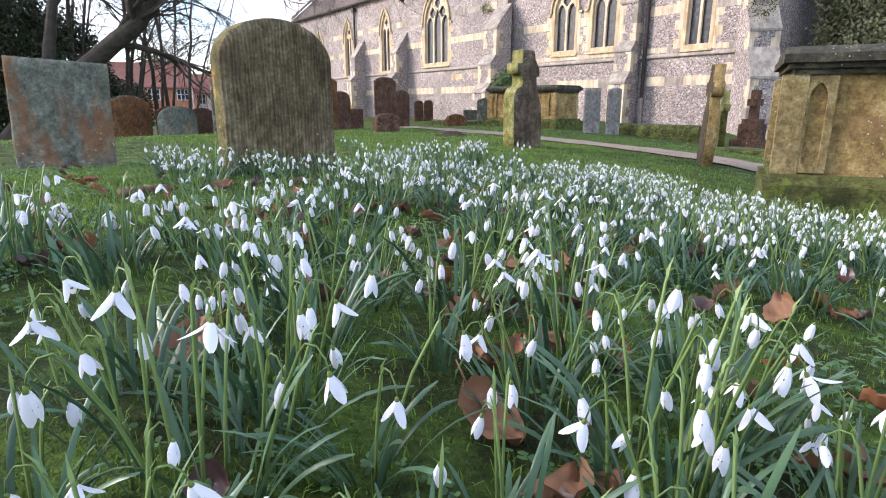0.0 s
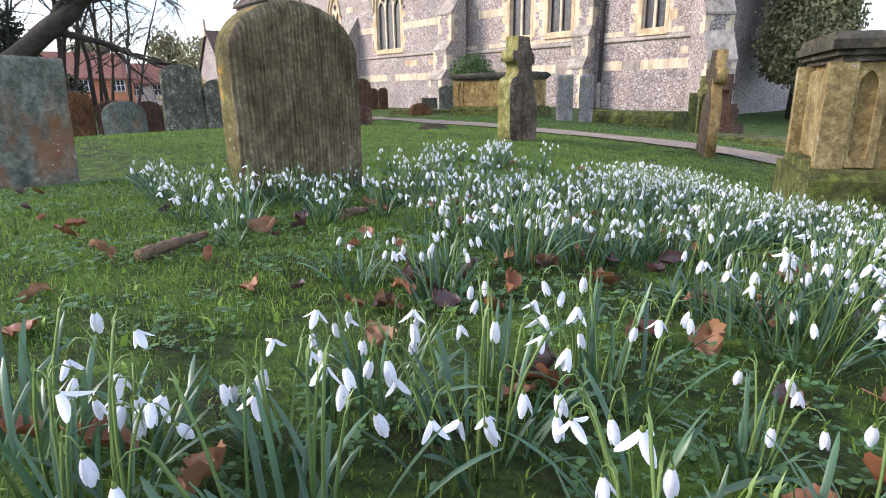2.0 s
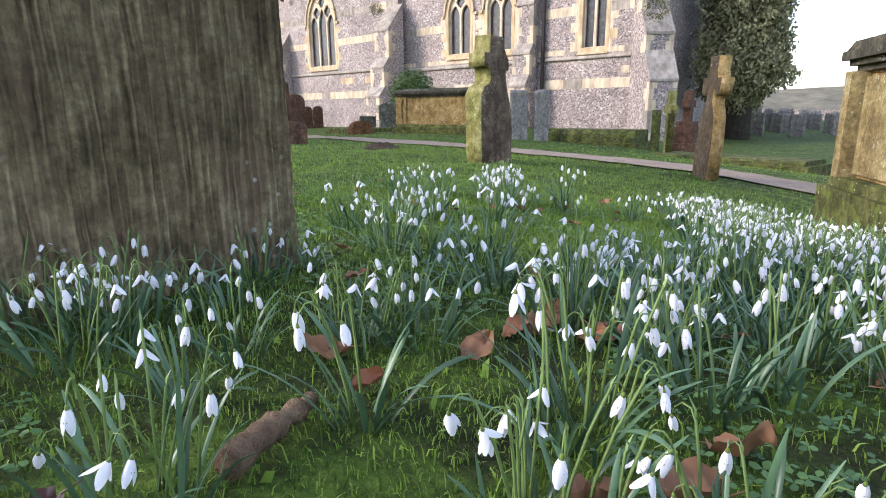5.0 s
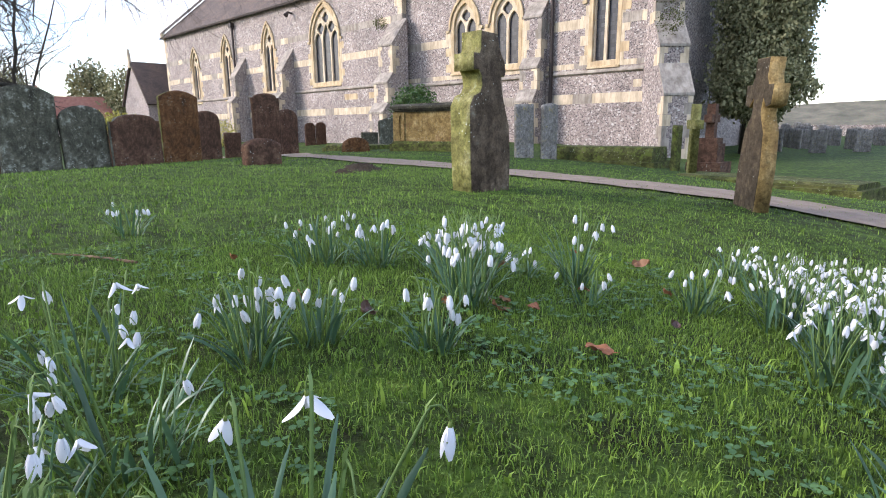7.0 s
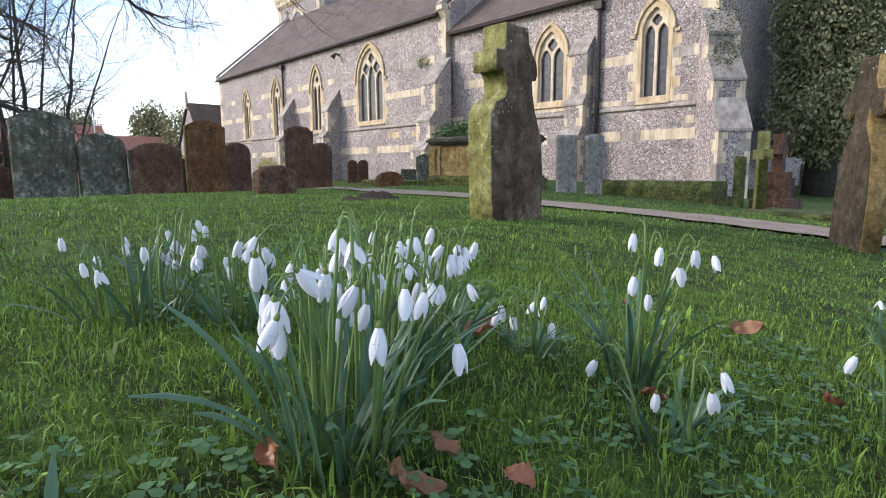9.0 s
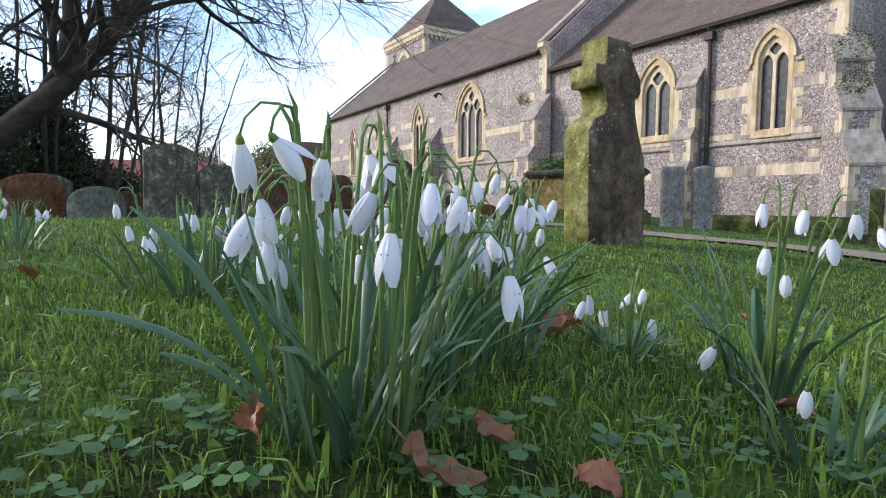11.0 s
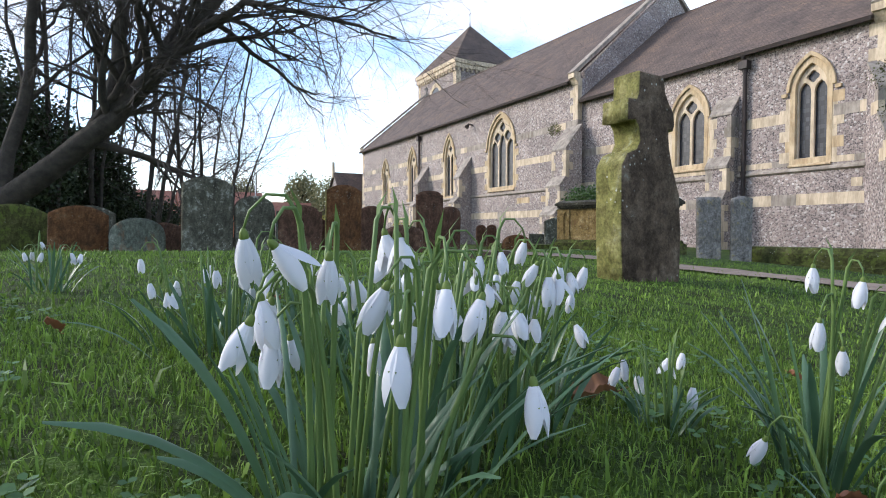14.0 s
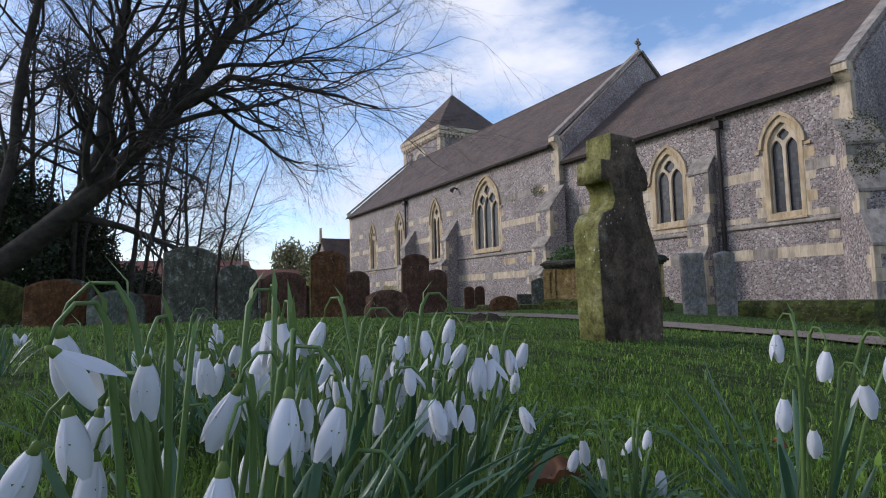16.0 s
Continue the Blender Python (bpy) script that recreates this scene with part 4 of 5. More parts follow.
def ledger(x, y, lx, ly, h, turn, label, mat):
    th = thing("ledger_tomb", label, "tomb", "low ledger tombs", at=pose(x, y, height(x, y), 0, 0, turn))
    g = Geo()
    g.prism([(-ly / 2, -0.2), (ly / 2, -0.2), (ly / 2, h * 0.7), (ly / 2 - 0.06, h), (-ly / 2 + 0.06, h), (-ly / 2, h * 0.7)], "x", -lx / 2, lx / 2)
    part("slab", g, mat, th)
    g = Geo()
    g.box(-lx / 2 - 0.08, lx / 2 + 0.08, -ly / 2 - 0.08, ly / 2 + 0.08, -0.2, 0.05)
    part("kerb", g, MOSSY, th, "mossy kerb")
    return th


ledger(-2.7, 7.05, 2.2, 0.8, 0.32, 3, "long low mossy ledger tomb by the chancel wall", MOSSY)
ledger(-11.8, 8.0, 2.6, 1.0, 0.16, -6, "flat mossy ledger tomb in the grass", MOSSY)
ledger(0.7, 5.4, 2.4, 0.8, 0.12, -10, "low mossy grave kerb beside the path", MOSSY)

# far headstones in the lower churchyard past the east end
random.seed(5)
far_stones = [headstone(0.7, 1.1, 0.12, t_, PALESLAB, None, 8, 8, seed=k) for k, t_ in enumerate(("round", "segment", "flat", "ogee"))]
for k in range(34):
    x_, y_ = random.uniform(-9, 3), random.uniform(27, 50)
    ob = stand("headstone", random.choice(far_stones), x_, y_, "pale distant headstone in the lower churchyard", turn=random.uniform(60, 110),
               lean=random.uniform(-4, 4), group="distant headstones")
far_wall = Geo()
far_wall.box(-12, 40, 58.0, 58.5, -2, 0.3)
tagged(part("wall_north", far_wall, FLINT), "low stone churchyard wall", "wall", kind="structure")

# molehills
for mx_, my_, s_ in ((-2.16, 0.41, 0.26), (-1.82, -0.1, 0.14), (-2.7, 0.75, 0.16), (-0.9, 0.9, 0.1)):
    g = Geo()
    vs_ = []
    for j in range(7):
        for i in range(16):
            a, r = 2 * math.pi * i / 16, s_ * j / 6
            z = 0.3 * s_ * math.cos(j / 6 * math.pi / 2) + 0.22 * s_ * noise.noise((math.cos(a) * r * 22, math.sin(a) * r * 22, mx_))
            vs_.append((r * math.cos(a), r * math.sin(a), z - 0.01))
    g.add(vs_, [(j * 16 + i, j * 16 + (i + 1) % 16, (j + 1) * 16 + (i + 1) % 16, (j + 1) * 16 + i) for j in range(6) for i in range(16)])
    SOIL = bpy.data.materials.get("soil") or plain("soil", (0.03, 0.022, 0.015), (0.075, 0.05, 0.03), 30, 0.95, 1.0, 0.02)
    mo = part("molehill", g, SOIL, None, smooth=True, at=pose(mx_, my_, height(mx_, my_)))
    tagged(mo, "small dark heap of dug soil on the grass", "molehill", "molehills")


# ---- trees ----
def branch(geo, twigs, p, d, length, r, level, rng, droop, spread, kids, bend=0.42):
    """One limb that wanders, tapers and forks."""
    n = 5 if level > 1 else (3 if level else 2)
    pts, rad = [Vector(p)], [r]
    d = Vector(d).normalized()
    for i in range(n):
        j = Vector((rng.gauss(0, 1), rng.gauss(0, 1), rng.gauss(0, 1))) * bend * 0.5
        d = (d + j + Vector((0, 0, -droop if level <= 1 else droop * 0.0))).normalized()
        pts.append(pts[-1] + d * length / n)
        rad.append(r * (1 - 0.62 * (i + 1) / n))
    (geo if level > 1 else twigs).tube(pts, rad, 6 if level > 2 else (4 if level > 1 else 3), cap=False)
    if level <= 0:
        return
    for k in range(kids):
        f = 0.3 + 0.7 * (k + rng.random()) / kids
        i = min(n - 1, int(f * n))
        q = pts[i].lerp(pts[i + 1], f * n - i)
        o = Vector((rng.gauss(0, 1), rng.gauss(0, 1), rng.gauss(0, 0.7))).normalized()
        nd = ((pts[i + 1] - pts[i]).normalized() + o * spread).normalized()
        branch(geo, twigs, q, nd, length * rng.uniform(0.45, 0.72), rad[i] * 0.55, level - 1, rng, droop, spread, kids, bend)


def bare_tree(limbs, label, levels, seed, droop=0.08, spread=0.75, kids=4, x=0, y=0):
    rng = random.Random(seed)
    th = thing("tree", label, "tree", "bare winter trees", at=pose(x, y, height(x, y)))
    big, tw_ = Geo(), Geo()
    for pts, r0, r1, extra in limbs:
        pts = [Vector(p) for p in pts]
        fine = []
        for i in range(len(pts) - 1):
            for s in range(4):
                fine.append(pts[i].lerp(pts[i + 1], s / 4) + Vector((rng.gauss(0, 0.03), rng.gauss(0, 0.03), 0)))
        fine.append(pts[-1])
        big.tube(fine, [r0 + (r1 - r0) * i / (len(fine) - 1) for i in range(len(fine))], 9, cap=False)
        for k in range(extra):
            f = 0.35 + 0.65 * (k + rng.random()) / extra
            i = min(len(fine) - 2, int(f * (len(fine) - 1)))
            d0 = (fine[i + 1] - fine[i]).normalized()
            o = Vector((rng.gauss(0, 1), rng.gauss(0, 1), rng.gauss(0.25, 0.8))).normalized()
            branch(big, tw_, fine[i], (d0 * 0.8 + o * 0.9), rng.uniform(1.6, 3.0), (r0 + (r1 - r0) * f) * 0.45, levels, rng, droop, spread, kids)
    part("trunk", big, BARK, th, smooth=True)
    tagged(part("crown", tw_, TWIG, th), kind="stuff")
    return th


def foliage(geo, rng, centre, radii, count, size, hang=0.0, shell=0.55):
    """Many small pointed leaf sprays filling an uneven crown."""
    for _ in range(count):
        v = Vector((rng.gauss(0, 1), rng.gauss(0, 1), rng.gauss(0, 1))).normalized()
        rr = shell + (1 - shell) * rng.random()
        lump = 1 + 0.3 * noise.noise(v * 2.3 + Vector(centre) * 0.3) + 0.18 * noise.noise(v * 6 + Vector(centre))
        p = Vector(centre) + Vector((v.x * radii[0], v.y * radii[1], v.z * radii[2])) * rr * lump
        a = Vector((rng.gauss(0, 1), rng.gauss(0, 1), rng.gauss(-hang, 1))).normalized()
        b = a.orthogonal().normalized()
        b = (Matrix.Rotation(rng.uniform(0, 6.3), 3, a) @ b) * size * 0.33
        s = size * rng.uniform(0.6, 1.3)
        geo.add([tuple(p), tuple(p + a * s * 0.5 + b), tuple(p + a * s), tuple(p + a * s * 0.5 - b)], [(0, 1, 2), (0, 2, 3)])


def leafy_tree(name, x, y, trunk_h, r, crowns, mat, label, seed, size, count, hang=0.0, group="evergreen trees"):
    rng = random.Random(seed)
    th = thing(name, label, "tree" if name == "tree" else "shrub", group, at=pose(x, y, height(x, y)))
    g, tw_ = Geo(), Geo()
    g.tube([(0, 0, -0.3), (0.05, 0, trunk_h * 0.4), (0, 0.08, trunk_h)], [r * 1.3, r, r * 0.25], 8)
    for k in range(10):
        z = trunk_h * rng.uniform(0.2, 0.9)
        a = rng.uniform(0, 6.3)
        branch(g, tw_, (0, 0, z), (math.cos(a), math.sin(a), 0.25), max(c[1][0] for c in crowns) * 0.8, r * 0.3, 1, rng, 0.05, 0.6, 4)
    part("trunk", g, BARK, th, smooth=True)
    f = Geo()
    for c, rad, share in crowns:
        foliage(f, rng, c, rad, int(count * share), size, hang)
    part("crown", f, mat, th)
    return th


# leaning tree and its neighbours at the west side
bare_tree([([(0, 0, -0.2), (0.7, 1.3, 1.35), (1.7, 3.05, 2.85), (2.3, 4.2, 4.3), (2.9, 5.2, 5.9), (3.3, 6.5, 7.6)], 0.26, 0.06, 40),
           ([(1.7, 3.05, 2.85), (1.5, 3.2, 4.4), (1.7, 3.5, 6.6), (2.0, 3.9, 8.6)], 0.15, 0.04, 20),
           ([(0.7, 1.3, 1.35), (0.4, 1.6, 3.2), (0.3, 1.9, 6.0), (0.6, 2.6, 8.6)], 0.14, 0.04, 18),
           ([(2.3, 4.2, 4.3), (3.3, 5.0, 4.75), (4.4, 5.9, 4.35), (5.0, 7.0, 4.0)], 0.075, 0.014, 22)],
          "leaning bare deciduous tree with drooping twigs", 3, 11, 0.1, x=-10.9, y=-6.0, kids=5)
for k, (bx, by, hgt, ex) in enumerate(((-19.6, -2.0, 10, 16), (-20.9, -0.25, 10, 16), (-18.6, -1.0, 9, 16), (-22.9, 0.9, 9, 14), (-24.2, -3.2, 12, 13), (-14.7, -6.7, 11, 14),
                                       (-17.3, -3.7, 12, 14), (-17.0, -2.2, 10, 15), (-15.6, -4.4, 11, 15))):
    rg = random.Random(40 + k)
    lx_, ly_ = rg.uniform(-1.2, 0.6), rg.uniform(-0.6, 2.2)
    bare_tree([([(0, 0, -0.3), (lx_ * 0.2, ly_ * 0.25, hgt * 0.3), (lx_ * 0.6, ly_ * 0.6, hgt * 0.65), (lx_, ly_, hgt)], 0.09, 0.02, ex),
               ([(0.1, 0, -0.3), (-lx_ * 0.3 + 0.3, ly_ * 0.3 + 0.4, hgt * 0.35), (0.6, ly_ + 0.9, hgt * 0.8)], 0.065, 0.016, ex - 3)],
              "slender bare tree with fine winter twigs", 3, 60 + k, 0.12, x=bx, y=by, kids=5)
for k, (bx, by, hh, rr) in enumerate(((-15.9, -5.2, 5.6, 1.5), (-17.5, -6.2, 6.0, 1.9), (-13.8, -7.8, 5.2, 1.9), (-22.5, -5.1, 5.4, 2.2), (-20.8, -3.4, 3.0, 1.7), (-22.4, -2.1, 2.6, 1.6), (-18.5, -3.6, 4.6, 1.2))):
    leafy_tree("tree", bx, by, hh * 0.9, 0.16, [((0, 0, hh * 0.5), (rr, rr, hh * 0.5), 1.0)], IVY, "ivy-covered dark evergreen tree at the churchyard edge", 80 + k, 0.12, 12000, 0.3)
# great yew past the east end
leafy_tree("tree", -4.7, 24.6, 9.5, 0.5, [((0, 0, 6.2), (2.0, 2.3, 4.6), 0.5), ((0.1, -0.4, 3.2), (2.1, 2.4, 1.7), 0.22), ((-0.2, 0, 9.6), (1.3, 1.4, 2.4), 0.14), ((0.2, 0.5, 7.2), (1.8, 1.8, 2.2), 0.14)],
           YEW, "great dark yew tree with drooping sprays", 101, 0.17, 62000, 1.4)
# distant trees behind the porch and houses
for k, (bx, by, hh, rr) in enumerate(((-79, 19.5, 9.5, 2.6), (-72, 22.5, 8.5, 3.8), (-93, 13.4, 10, 3.4))):
    leafy_tree("tree", bx, by, hh * 0.9, 0.3, [((0, 0, hh * 0.5), (rr, rr, hh * 0.5), 1.0)], YEW, "distant dark evergreen conifer tree", 120 + k, 0.4, 5000, 0.4)
for k, (bx, by) in enumerate(((-88, 20), (-99, 16), (-81, 10), (-107, 25), (-95, 28), (-86, 14))):
    bare_tree([([(0, 0, -0.3), (0.3, 0.2, 4), (0, 0.5, 10)], 0.25, 0.05, 12)], "distant bare deciduous winter tree", 3, 140 + k, 0.02, x=bx, y=by, kids=4)
leafy_tree("shrub", -48.9, 12.3, 1.2, 0.1, [((0, 0, 1.1), (2.0, 2.4, 1.5), 1.0)], GOLDSHRUB, "golden-green rounded garden shrub", 150, 0.25, 2600, group="shrubs")
leafy_tree("shrub", -13.9, 12.6, 1.5, 0.06, [((0, 0, 1.3), (1.1, 1.0, 1.05), 1.0)], SHRUB, "round dark green shrub beside the chest tomb", 151, 0.11, 4200, group="shrubs")
leafy_tree("shrub", -33.5, 14.0, 1.0, 0.06, [((0, 0, 0.9), (1.0, 0.9, 0.9), 1.0)], GOLDSHRUB, "small yellow-green shrub by the wall", 152, 0.1, 1500, group="shrubs")
# plants rooted on the buttresses
for bx, by, bz, s in ((-21.8, 17.7, 6.0, 0.4), (-6.5, 18.6, 5.5, 0.7), (-6.2, 18.3, 4.3, 0.55)):
    f = Geo()
    foliage(f, random.Random(int(bx * 10)), (0, 0, 0), (s, s, s), 500, 0.07)
    ob = part("wall_plant", f, MOSSY, None, at=pose(bx, by, bz))
    tagged(ob, "tuft of moss and fern growing on the buttress", "plant", "wall plants", kind="stuff")

# ---- houses past the trees ----
BRICK = plain("orange_render", (0.5, 0.19, 0.1), (0.6, 0.27, 0.15), 2, 0.9, 0.2)
PINK = plain("pale_render", (0.6, 0.5, 0.45), (0.7, 0.6, 0.54), 2, 0.9, 0.2)
REDTILE = plain("red_roof_tile", (0.2, 0.085, 0.06), (0.3, 0.14, 0.1), 3, 0.9, 0.5)


def house(x, y, lx, ly, eave, ridge, wall_mat, label):
    th = thing("house", label, "house", "houses beyond the churchyard", at=pose(x, y, height(x, y) - 0.3))
    g = Geo()
    g.prism([(-lx / 2, 0), (lx / 2, 0), (lx / 2, eave), (0, ridge), (-lx / 2, eave)], "y", -ly / 2, ly / 2)
    part("wall", g, wall_mat, th)
    for s in (-1, 1):
        a, b = (s * (lx / 2 + 0.4), eave - 0.35), (0, ridge + 0.02)
        g = Geo()
        pts = [a, b, (b[0], b[1] + 0.2), (a[0], a[1] + 0.2)]
        g.prism(pts if s < 0 else pts[::-1], "y", -ly / 2 - 0.3, ly / 2 + 0.3)
        part("roof", g, REDTILE, th)
    for k in range(3):
        wy = -ly / 2 + ly * (k + 0.5) / 3
        w = new("window")
        w.parent = th
        g = Geo()
        g.box(lx / 2, lx / 2 + 0.03, wy - 0.6, wy + 0.6, eave - 1.5, eave - 0.4)
        part("pane", g, GLASS, w)
        g = Geo()
        for yy in (-0.6, -0.2, 0.2, 0.6):
            g.box(lx / 2 + 0.03, lx / 2 + 0.07, wy + yy - 0.05, wy + yy + 0.05, eave - 1.55, eave - 0.35)
        for zz in (-1.55, -0.95, -0.4):
            g.box(lx / 2 + 0.071, lx / 2 + 0.09, wy - 0.65, wy + 0.65, eave + zz, eave + zz + 0.08)
        part("frame", g, PETAL, w, "white window frame")
    return th


house(-70, 7.2, 8, 9, 3.8, 6.2, BRICK, "orange-rendered house with a red tiled roof")
house(-74, 15.5, 7, 7, 3.0, 5.0, PINK, "low pale house with a brown tiled roof")
house(-63, -2.0, 8, 7, 3.0, 5.6, PINK, "pale cottage with a tiled roof")
fp = Geo()
fp.tube([(-46, 6.6, -0.8), (-46, 6.6, 4.2)], 0.05, 6)
tagged(part("flagpole", fp, PETAL), "white flagpole in a garden", "flagpole")
# wooded hill on the horizon
hill = Geo()
for a0 in range(0, 360, 3):
    r0 = 260
    pts = []
    for da in (0, 3):
        a = radians(a0 + da)
        h = 9 + 7 * noise.noise((math.cos(a) * 3, math.sin(a) * 3, 0.4)) + 3 * noise.noise((math.cos(a) * 17, math.sin(a) * 17, 1.4))
        pts += [(r0 * math.cos(a), r0 * math.sin(a), -2), (r0 * 1.15 * math.cos(a), r0 * 1.15 * math.sin(a), max(3, h))]
    hill.add(pts, [(0, 2, 3, 1)])
HILL = plain("far_woods", (0.1, 0.1, 0.08), (0.2, 0.18, 0.14), 0.15, 1.0, 0.5, 0.5, 0.0)
tagged(part("backdrop", hill, HILL, smooth=True), "grey-brown wooded hills in the distance", "hills", kind="structure")


# ---- snowdrops ----
def leaf_strip(rng, length, width, lean, azim, segs=7, fine=True):
    """A strap leaf that rises and arches over, with a shallow groove."""
    g = Geo()
    d = Vector((math.cos(azim), math.sin(azim), 0))
    side = Vector((-d.y, d.x, 0))
    side = (side + d * rng.uniform(-0.5, 0.5)).normalized()
    p = Vector((0, 0, -0.012))
    ang = radians(rng.uniform(70, 88)) - lean * 0.4
    v = []
    twist = rng.uniform(-0.6, 0.6)
    for i in range(segs + 1):
        s = i / segs
        w = width * (0.55 + 0.45 * min(1, s * 3)) * (1 if s < 0.72 else max(0.05, math.sqrt(max(0, 1 - ((s - 0.72) / 0.29) ** 2))))
        t = d * math.cos(ang) + Vector((0, 0, math.sin(ang)))
        up = t.cross(side).normalized() * -1
        sd = (side * math.cos(twist * s) + up * math.sin(twist * s))
        if fine:
            v += [tuple(p - sd * w / 2 + up * w * 0.14), tuple(p - up * w * 0.06), tuple(p + sd * w / 2 + up * w * 0.14)]
        else:
            v += [tuple(p - sd * w / 2), tuple(p + sd * w / 2)]
        p = p + t * length / segs
        ang -= lean * (0.35 + 1.5 * s) / segs * 1.5
    c = 3 if fine else 2
    g.add(v, [(i * c + k, i * c + k + 1, (i + 1) * c + k + 1, (i + 1) * c + k) for i in range(segs) for k in range(c - 1)])
    return g


def flower_geo(rng, open_, fine, size=1.0):
    """A nodding bloom that hangs from the origin: returns petals and green pieces."""
    pet, grn = Geo(), Geo()
    nu, ns = {0: (2, 4), 1: (3, 5), 2: (4, 7)}[fine]
    a0 = rng.uniform(0, 6.3)
    for k in range(3):
        a = a0 + k * 2.094 + rng.uniform(-0.12, 0.12)
        o = open_ * rng.uniform(0.7, 1.3)
        rd, tg = Vector((math.cos(a), math.sin(a), 0)), Vector((-math.sin(a), math.cos(a), 0))
        v = []
        for i in range(ns + 1):
            s = i / ns
            w = 0.0057 * math.sin(math.pi * min(0.985, s * 0.84 + 0.1)) ** 0.75
            rho = 0.0018 + 0.0046 * math.sin(math.pi * (s * 0.74 + 0.05)) + o * 0.019 * s ** 1.3
            z = -0.004 - 0.0245 * (s - 0.25 * o * s * s)
            for j in range(nu + 1):
                u = -1 + 2 * j / nu
                q = rd * (rho - 0.0042 * u * u * math.sin(math.pi * min(1, s * 0.9 + 0.1))) + tg * u * w + Vector((0, 0, z))
                v.append(tuple(q * size))
        m = nu + 1
        pet.add(v, [(i * m + j, i * m + j + 1, (i + 1) * m + j + 1, (i + 1) * m + j) for i in range(ns) for j in range(nu)])
    n = 6 if fine == 2 else 4
    grn.tube([Vector((0, 0, z)) * size for z in (0.001, -0.0008, -0.0035, -0.006)], [0.0009 * size, 0.002 * size, 0.0024 * size, 0.0015 * size], n)
    inner = Geo()
    inner.tube([Vector((0, 0, z)) * size for z in (-0.006, -0.011, -0.016)], [0.002 * size, 0.0042 * size, 0.005 * size], n, cap=False)
    pet.add(inner.v, inner.f)
    if fine:
        for k in range(3):
            a = a0 + 1.05 + k * 2.094
            c = Vector((math.cos(a) * 0.0052, math.sin(a) * 0.0052, -0.0138)) * size
            t = Vector((-math.sin(a), math.cos(a), 0)) * 0.0022 * size
            dn = Vector((0, 0, -0.0024)) * size
            grn.add([tuple(c - t), tuple(c + t), tuple(c + t * 0.4 + dn), tuple(c - t * 0.4 + dn)], [(0, 1, 2, 3)])
    return pet, grn


def stem_geo(rng, h, lean, azim, fine):
    """A scape that rises, hooks over with its pale sheath, and lets the flower hang; returns it and the hanging point."""
    d = Vector((math.cos(azim), math.sin(azim), 0))
    pts = [Vector((0, 0, -0.01)), d * lean * h * 0.18 + Vector((0, 0, h * 0.35)), d * lean * h * 0.45 + Vector((0, 0, h * 0.7)), d * lean * h * 0.8 + Vector((0, 0, h))]
    top = pts[-1]
    r = rng.uniform(0.011, 0.02)
    if fine:
        pts += [top + d * r * 0.35 + Vector((0, 0, r * 0.55)), top + d * r * 0.9 + Vector((0, 0, r * 0.55)), top + d * r * 1.35 + Vector((0, 0, r * 0.05)), top + d * r * 1.5 + Vector((0, 0, -r * 0.5))]
        rad = [0.0021, 0.002, 0.0018, 0.0017, 0.0011, 0.0009, 0.0008, 0.0008]
    else:
        pts += [top + d * r * 0.7 + Vector((0, 0, r * 0.5)), top + d * r * 1.4 + Vector((0, 0, -r * 0.3))]
        rad = [0.002, 0.0019, 0.0017, 0.0016, 0.001, 0.0009]
    g = Geo()
    g.tube(pts, rad, 5 if fine == 2 else 3)
    # sheath: a narrow blade that stands over the hook
    b = top + Vector((0, 0, -0.012))
    sd = Vector((-d.y, d.x, 0)) * 0.0015
    tip = top + d * r * 0.7 + Vector((0, 0, r * 1.3))
    mid = top + d * r * 0.1 + Vector((0, 0, r * 0.6))
    g.add([tuple(b - sd * 0.5), tuple(b + sd * 0.5), tuple(mid + sd), tuple(tip), tuple(mid - sd)], [(0, 1, 2, 4), (4, 2, 3)])
    return g, pts[-1]


def shift(geo, m):
    out = Geo()
    out.v = [tuple(m @ Vector(q)) for q in geo.v]
    out.f = list(geo.f)
    return out


def clump_pieces(rng, flowers, leaves, h, spread, fine, size=0.84, arch_=0.85):
    """Lists of leaf, stem, petal and green geometry for one clump about the origin."""
    L, S, P, Q = [], [], [], []
    for _ in range(leaves):
        a, r = rng.uniform(0, 6.283), spread * math.sqrt(rng.random())
        ln = h * rng.uniform(0.6, 1.15)
        g = leaf_strip(rng, ln, rng.uniform(0.0045, 0.0078), rng.uniform(0.08, arch_), a + rng.gauss(0, 0.7), 7 if fine else 4, fine)
        L.append(shift(g, Matrix.Translation((r * math.cos(a), r * math.sin(a), 0))))
    for _ in range(flowers):
        a, r = rng.uniform(0, 6.283), spread * 0.9 * math.sqrt(rng.random())
        hh = h * rng.uniform(0.72, 1.18)
        az = a + rng.gauss(0, 0.8)
        g, hang = stem_geo(rng, hh, rng.uniform(0.05, 0.3 if fine == 2 else 0.45), az, fine)
        base = Matrix.Translation((r * math.cos(a), r * math.sin(a), 0))
        S.append(shift(g, base))
        o = 0.0 if rng.random() < (0.8 if fine == 2 else 0.6) else rng.uniform(0.15, 0.55 if fine == 2 else 0.9)
        p, q = flower_geo(rng, o, fine, size * rng.uniform(0.84, 1.16))
        m = base @ Matrix.Translation(hang) @ Euler((rng.gauss(0, 0.22), rng.gauss(0, 0.22), rng.uniform(0, 6))).to_matrix().to_4x4()
        P.append(shift(p, m))
        Q.append(shift(q, m))
    return L, S, P, Q


def joined(list_):
    g = Geo()
    for k in list_:
        g.add(k.v, k.f)
    return g


